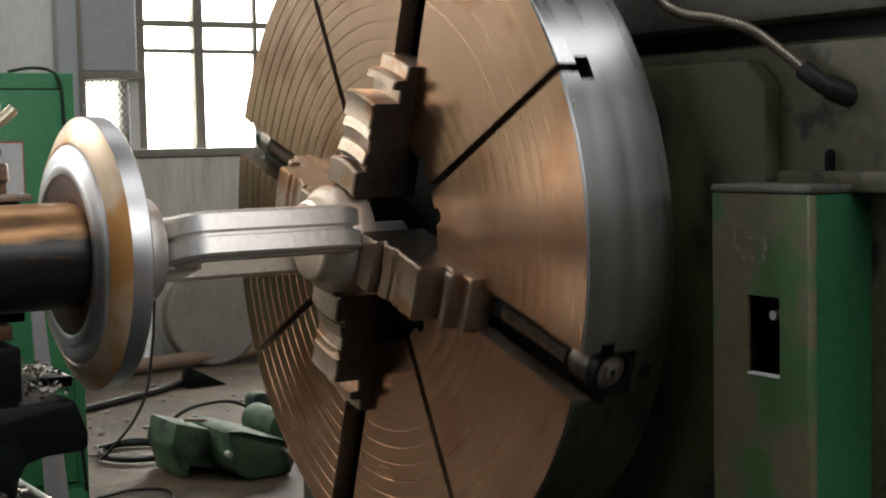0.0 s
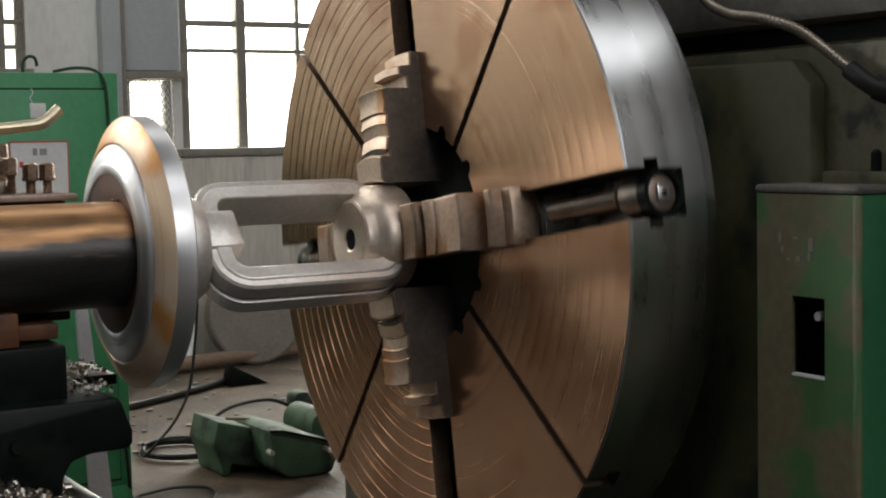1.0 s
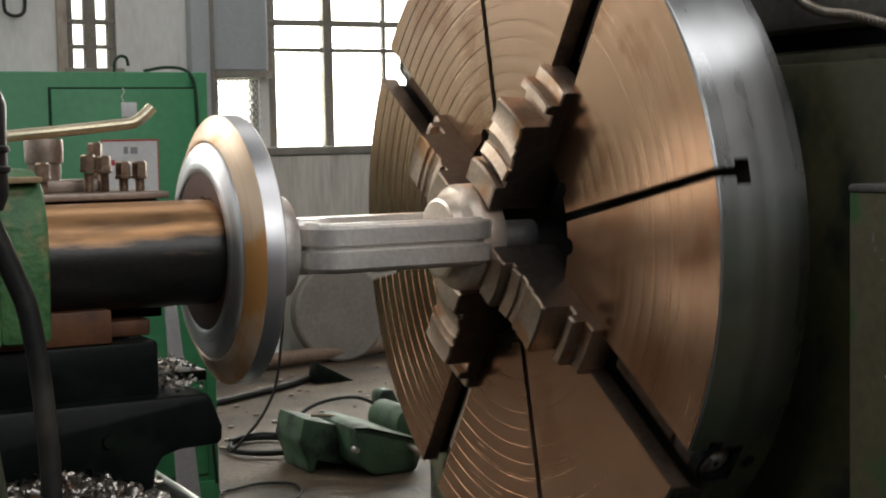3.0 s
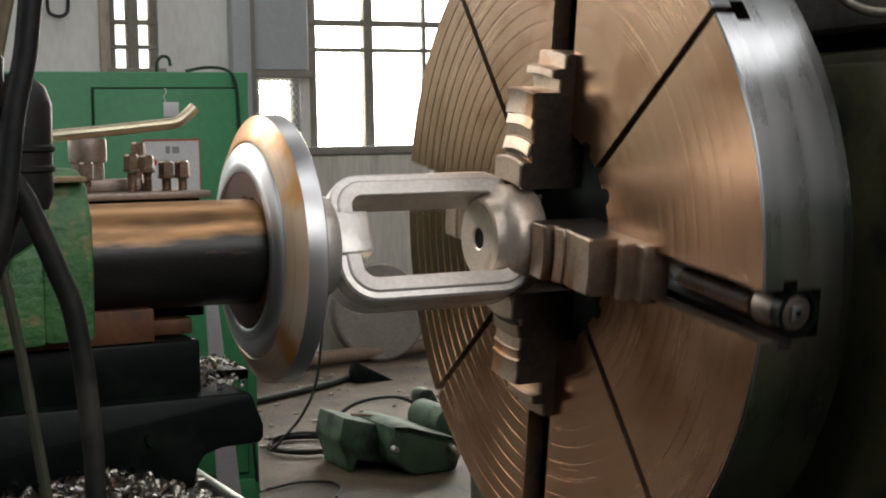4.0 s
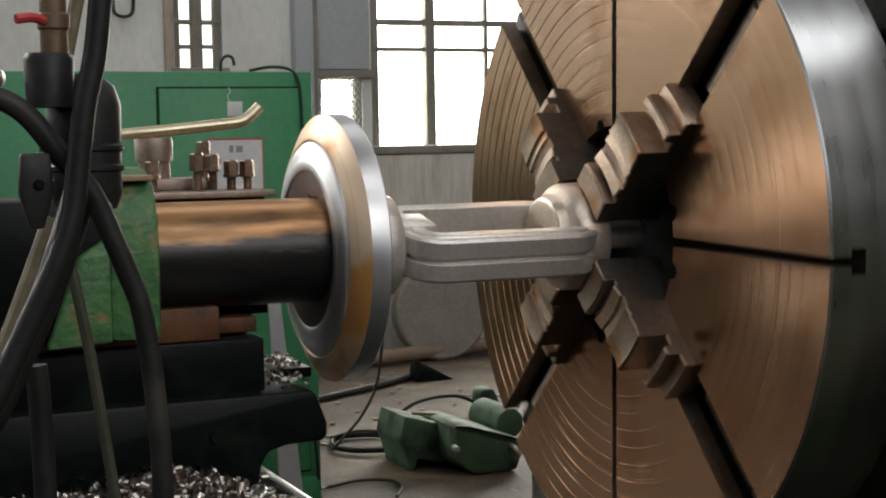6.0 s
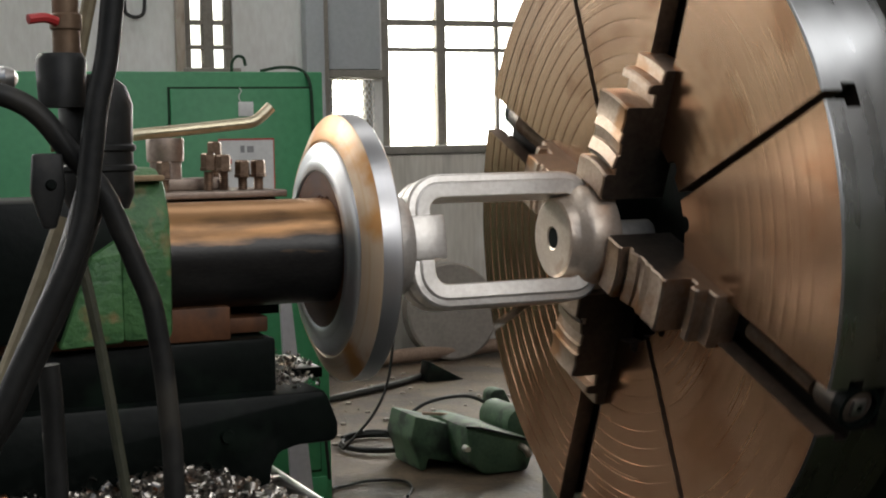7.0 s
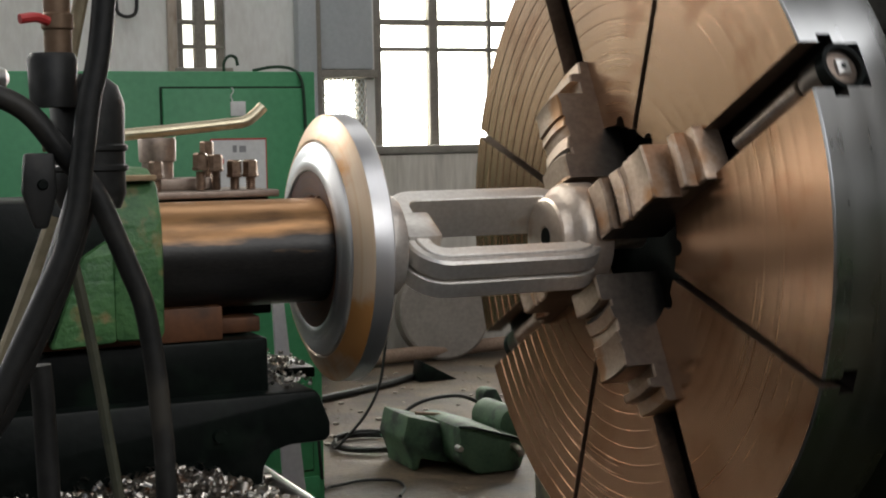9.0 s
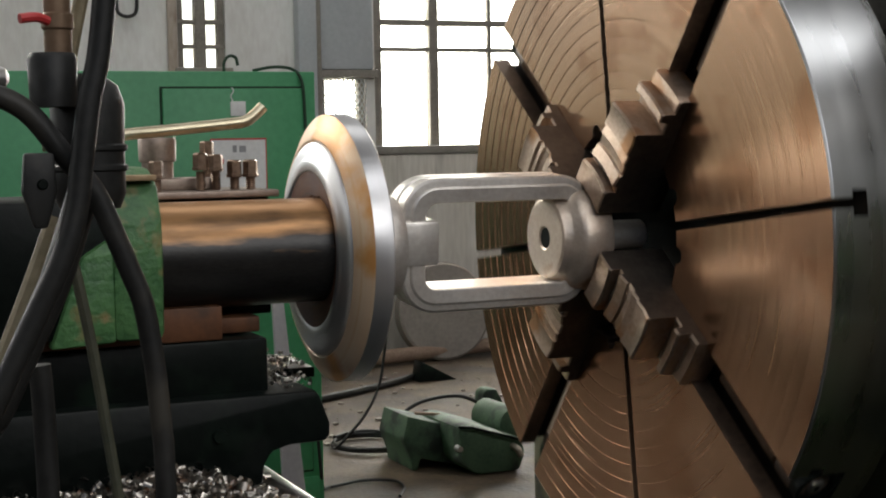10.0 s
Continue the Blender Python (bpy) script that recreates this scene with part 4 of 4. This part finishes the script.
solid("cable_coil", bm_tube(ring_path(0.97, 3.86, 0.17, 0.20, 0.012, 2.4), 0.009, 8, None, 5), M_RUBBER, "black cable coiled on the floor", "cable")
solid("arched_cable", bm_tube([(1.03, 3.55, 0.012), (0.972, 3.6, 0.016), (0.941, 3.6, 0.069), (0.953, 3.6, 0.118), (1.03, 3.6, 0.198), (1.13, 3.6, 0.240), (1.284, 3.6, 0.247), (1.392, 3.6, 0.204), (1.45, 3.6, 0.17)], 0.008, 8), M_RUBBER, "black cable arching to the pump", "cable")
solid("hanging_cable", bm_tube([(1.03, 3.75, 0.90), (1.019, 3.75, 0.66), (1.005, 3.75, 0.508), (0.971, 3.75, 0.307), (0.90, 3.75, 0.173), (0.815, 3.76, 0.08), (0.778, 3.80, 0.025), (0.80, 3.9, 0.012)], 0.0065, 8), M_RUBBER, "thin black cable hanging to the floor", "cable")
solid("floor_cable", bm_tube([(0.40, 2.95, 0.34), (0.42, 2.97, 0.15), (0.455, 3.05, 0.04), (0.512, 3.15, 0.012), (0.55, 3.16, 0.012), (0.675, 3.20, 0.012), (0.787, 3.14, 0.012), (0.785, 3.02, 0.012), (0.71, 2.88, 0.012)], 0.0065, 8), M_RUBBER, "thin black cable lying on the floor", "cable")
solid("floor_pipe", bm_tube([(1.2, 5.95, 0.05), (2.2, 6.15, 0.06), (4.5, 6.4, 0.09)], 0.045, 12), M_PIPE, "brown pipe lying along the wall", "pipe")
solid("wall_hose", bm_tube([(0.9, 4.95, 0.022), (1.143, 5.06, 0.022), (1.419, 5.215, 0.022), (1.675, 5.377, 0.022), (1.95, 5.6, 0.022)], 0.02, 8), M_RUBBER, "black hose along the foot of the wall", "hose")
drum = thing("steel_disc", "grey-brown steel disc leaning against the wall", "disc")
own = bm_lathe([(0.0, 0.295), (0.012, 0.31), (0.10, 0.31), (0.11, 0.295)], 64, axis="y")
own.transform(Matrix.Translation((2.36, 6.16, 0.312)) @ Matrix.Rotation(radians(-8), 4, "X"))
part("plate", own, M_DISC, drum)
part("chock", bm_prism([(1.86, 0.0), (2.10, 0.0), (1.88, 0.12)], 5.42, 5.54, "y", 0.004), M_BLACK, drum, "dark wedge by the disc")
solid("white_pipe", bm_tube([(1.97, 6.3, 0.62), (1.965, 6.28, 0.45), (1.97, 6.25, 0.28), (1.93, 6.2, 0.12), (1.86, 6.15, 0.03)], 0.02, 10), M_PAPER, "white bent pipe standing by the wall", "pipe")
solid("wall_hook", bm_tube([(0.428, 6.56, 2.32), (0.430, 6.56, 2.20), (0.452, 6.555, 2.168), (0.49, 6.55, 2.158), (0.53, 6.555, 2.172), (0.547, 6.56, 2.21), (0.55, 6.56, 2.32)], 0.011, 8), M_RUBBER, "black hook hanging on the wall", "hook")
bm = bmesh.new()
rnd = random.Random(8)
for _ in range(300):
    x, y, s = 0.5 + 2.4 * rnd.random(), 3.7 + 2.4 * rnd.random(), 0.004 + 0.013 * rnd.random() ** 4
    own = bmesh.new()
    bmesh.ops.create_icosphere(own, subdivisions=1, radius=s)
    for v in own.verts:
        v.co = Vector((x + v.co.x * (0.7 + 0.9 * rnd.random()), y + v.co.y, max(0.001, s * 0.5 + v.co.z * 0.6)))
    merge(bm, own)
solid("floor_litter", bm, M_DISC, "pale scraps scattered on the concrete", "litter", kind="stuff")

# ---- coolant hoses beside the carriage ----
hose = thing("black_hose", "black rubber hose hanging beside the carriage", "hose")
part("tube", bm_tube([(-1.106, -0.95, 1.62), (-1.110, -0.95, 1.548), (-1.114, -0.95, 1.516), (-1.121, -0.95, 1.463), (-1.132, -0.95, 1.415), (-1.140, -0.95, 1.362), (-1.147, -0.95, 1.314), (-1.162, -0.95, 1.270), (-1.188, -0.945, 1.215), (-1.222, -0.94, 1.145), (-1.27, -0.93, 1.03), (-1.33, -0.91, 0.7), (-1.36, -0.90, 0.0)], 0.0112, 14), M_RUBBER, hose)
part("hose_band", bm_lathe([(1.515, 0.0104), (1.516, 0.0114), (1.526, 0.0114), (1.527, 0.0104)], 16, centre=(-1.113, -0.95, 0), axis="z"), M_BLACK, hose)
stand = thing("coolant_manifold", "black coolant manifold with brass nipple and red valve", "manifold")
part("cap", bm_lathe([(1.416, 0.0225), (1.462, 0.0245), (1.468, 0.021)], 24, centre=(-1.156, -0.90, 0), axis="z"), M_RUBBER, stand)
part("nipple", bm_lathe([(1.466, 0.0135), (1.49, 0.0135), (1.492, 0.0155), (1.505, 0.0155), (1.507, 0.013), (1.64, 0.013)], 16, centre=(-1.150, -0.90, 0), axis="z"), M_BROWN, stand, "rusty brown nipple")
part("valve_body", bm_lathe([(1.315, 0.030), (1.33, 0.036), (1.352, 0.036), (1.354, 0.039), (1.358, 0.039), (1.36, 0.036), (1.372, 0.036), (1.374, 0.039), (1.378, 0.039), (1.38, 0.036), (1.42, 0.037), (1.438, 0.031), (1.45, 0.015)], 24, centre=(-1.117, -0.86, 0), axis="z"), M_RUBBER, stand)
part("valve_handle", bm_tube([(-1.160, -0.91, 1.498), (-1.172, -0.915, 1.501), (-1.188, -0.92, 1.499)], 0.0048, 8), M_RED, stand, "red valve handle")
part("tan_pipe", bm_tube([(-1.10, -0.86, 1.60), (-1.118, -0.86, 1.53), (-1.134, -0.86, 1.46)], 0.0075, 10), M_BRASSPIPE, stand, "tan painted pipe")
part("side_hose", bm_tube([(-1.31, -0.92, 1.44), (-1.241, -0.92, 1.433), (-1.210, -0.92, 1.426), (-1.182, -0.92, 1.409), (-1.153, -0.92, 1.372), (-1.124, -0.92, 1.334), (-1.105, -0.92, 1.290), (-1.092, -0.92, 1.256), (-1.080, -0.92, 1.223), (-1.073, -0.92, 1.182), (-1.069, -0.92, 1.148), (-1.065, -0.92, 1.096), (-1.063, -0.92, 1.050), (-1.062, -0.92, 0.86), (-1.08, -0.92, 0.4), (-1.1, -0.9, 0.0)], 0.0108, 14), M_RUBBER, stand)
part("bracket", bm_prism([(-1.190, 1.372), (-1.162, 1.372), (-1.160, 1.335), (-1.170, 1.300), (-1.182, 1.300), (-1.193, 1.335)], -0.93, -0.918, "y", 0.003), M_RUBBER, stand, "dusty grey bracket")
part("bracket_bolt", bm_lathe([(-0.934, 0.004), (-0.929, 0.006)], 10, axis="y", centre=(-1.174, 0, 1.342)), M_BLACK, stand)
part("drain_pipe", bm_tube([(-1.128, -0.89, 1.335), (-1.138, -0.89, 1.305), (-1.150, -0.90, 1.275), (-1.165, -0.90, 1.236), (-1.194, -0.90, 1.177), (-1.217, -0.90, 1.129), (-1.254, -0.90, 1.055), (-1.31, -0.9, 0.8), (-1.33, -0.9, 0.0)], 0.0158, 14), M_RUBBER, stand)
part("thin_pipe", bm_tube([(-1.130, -0.8, 1.27), (-1.123, -0.8, 1.242), (-1.109, -0.8, 1.163), (-1.097, -0.8, 1.077), (-1.083, -0.8, 0.97), (-1.075, -0.8, 0.86), (-1.07, -0.8, 0.7)], 0.0062, 10), M_OLIVE, stand, "thin olive tube")
part("valve_ball", bm_lathe([(-1.218, 0.004), (-1.214, 0.010), (-1.205, 0.013), (-1.196, 0.010), (-1.192, 0.004)], 16, centre=(0, -0.86, 1.446)), M_BRIGHT, stand, "bright chrome valve end")
part("post", bm_tube([(-1.173, -0.86, 1.16), (-1.170, -0.86, 1.10), (-1.168, -0.86, 0.9), (-1.168, -0.86, 0.0)], 0.0115, 12), M_RUBBER, stand)
part("tan_strip", bm_tube([(-1.125, -0.70, 1.30), (-1.15, -0.70, 1.235), (-1.185, -0.70, 1.15), (-1.23, -0.70, 1.05)], 0.012, 10), M_BRASSPIPE, stand, "tan painted strip")


# ---- what moves ----
def motions():
    lag = {0: 0.3, 1: 0.9, 2: 1.9, 3: -0.8, 4: 2.3, 5: 0.1, 6: 0.23, 7: 0.37, 8: 0.5, 9: 0.3, 10: 1.6, 11: -1.6, 12: 3.5, 13: 2.73, 14: 1.97, 15: 1.2, 16: 3.0, 17: 0.1, 18: 2.0, 19: 0.5, 20: 2.4}
    rows = [(0.5 * k, pose(0, 0, AXIS, 18.4 - 57.4 * k - lag[k], 0, 0)) for k in range(21)]
    walk(chuck, rows)
    walk(work, rows)


motions()
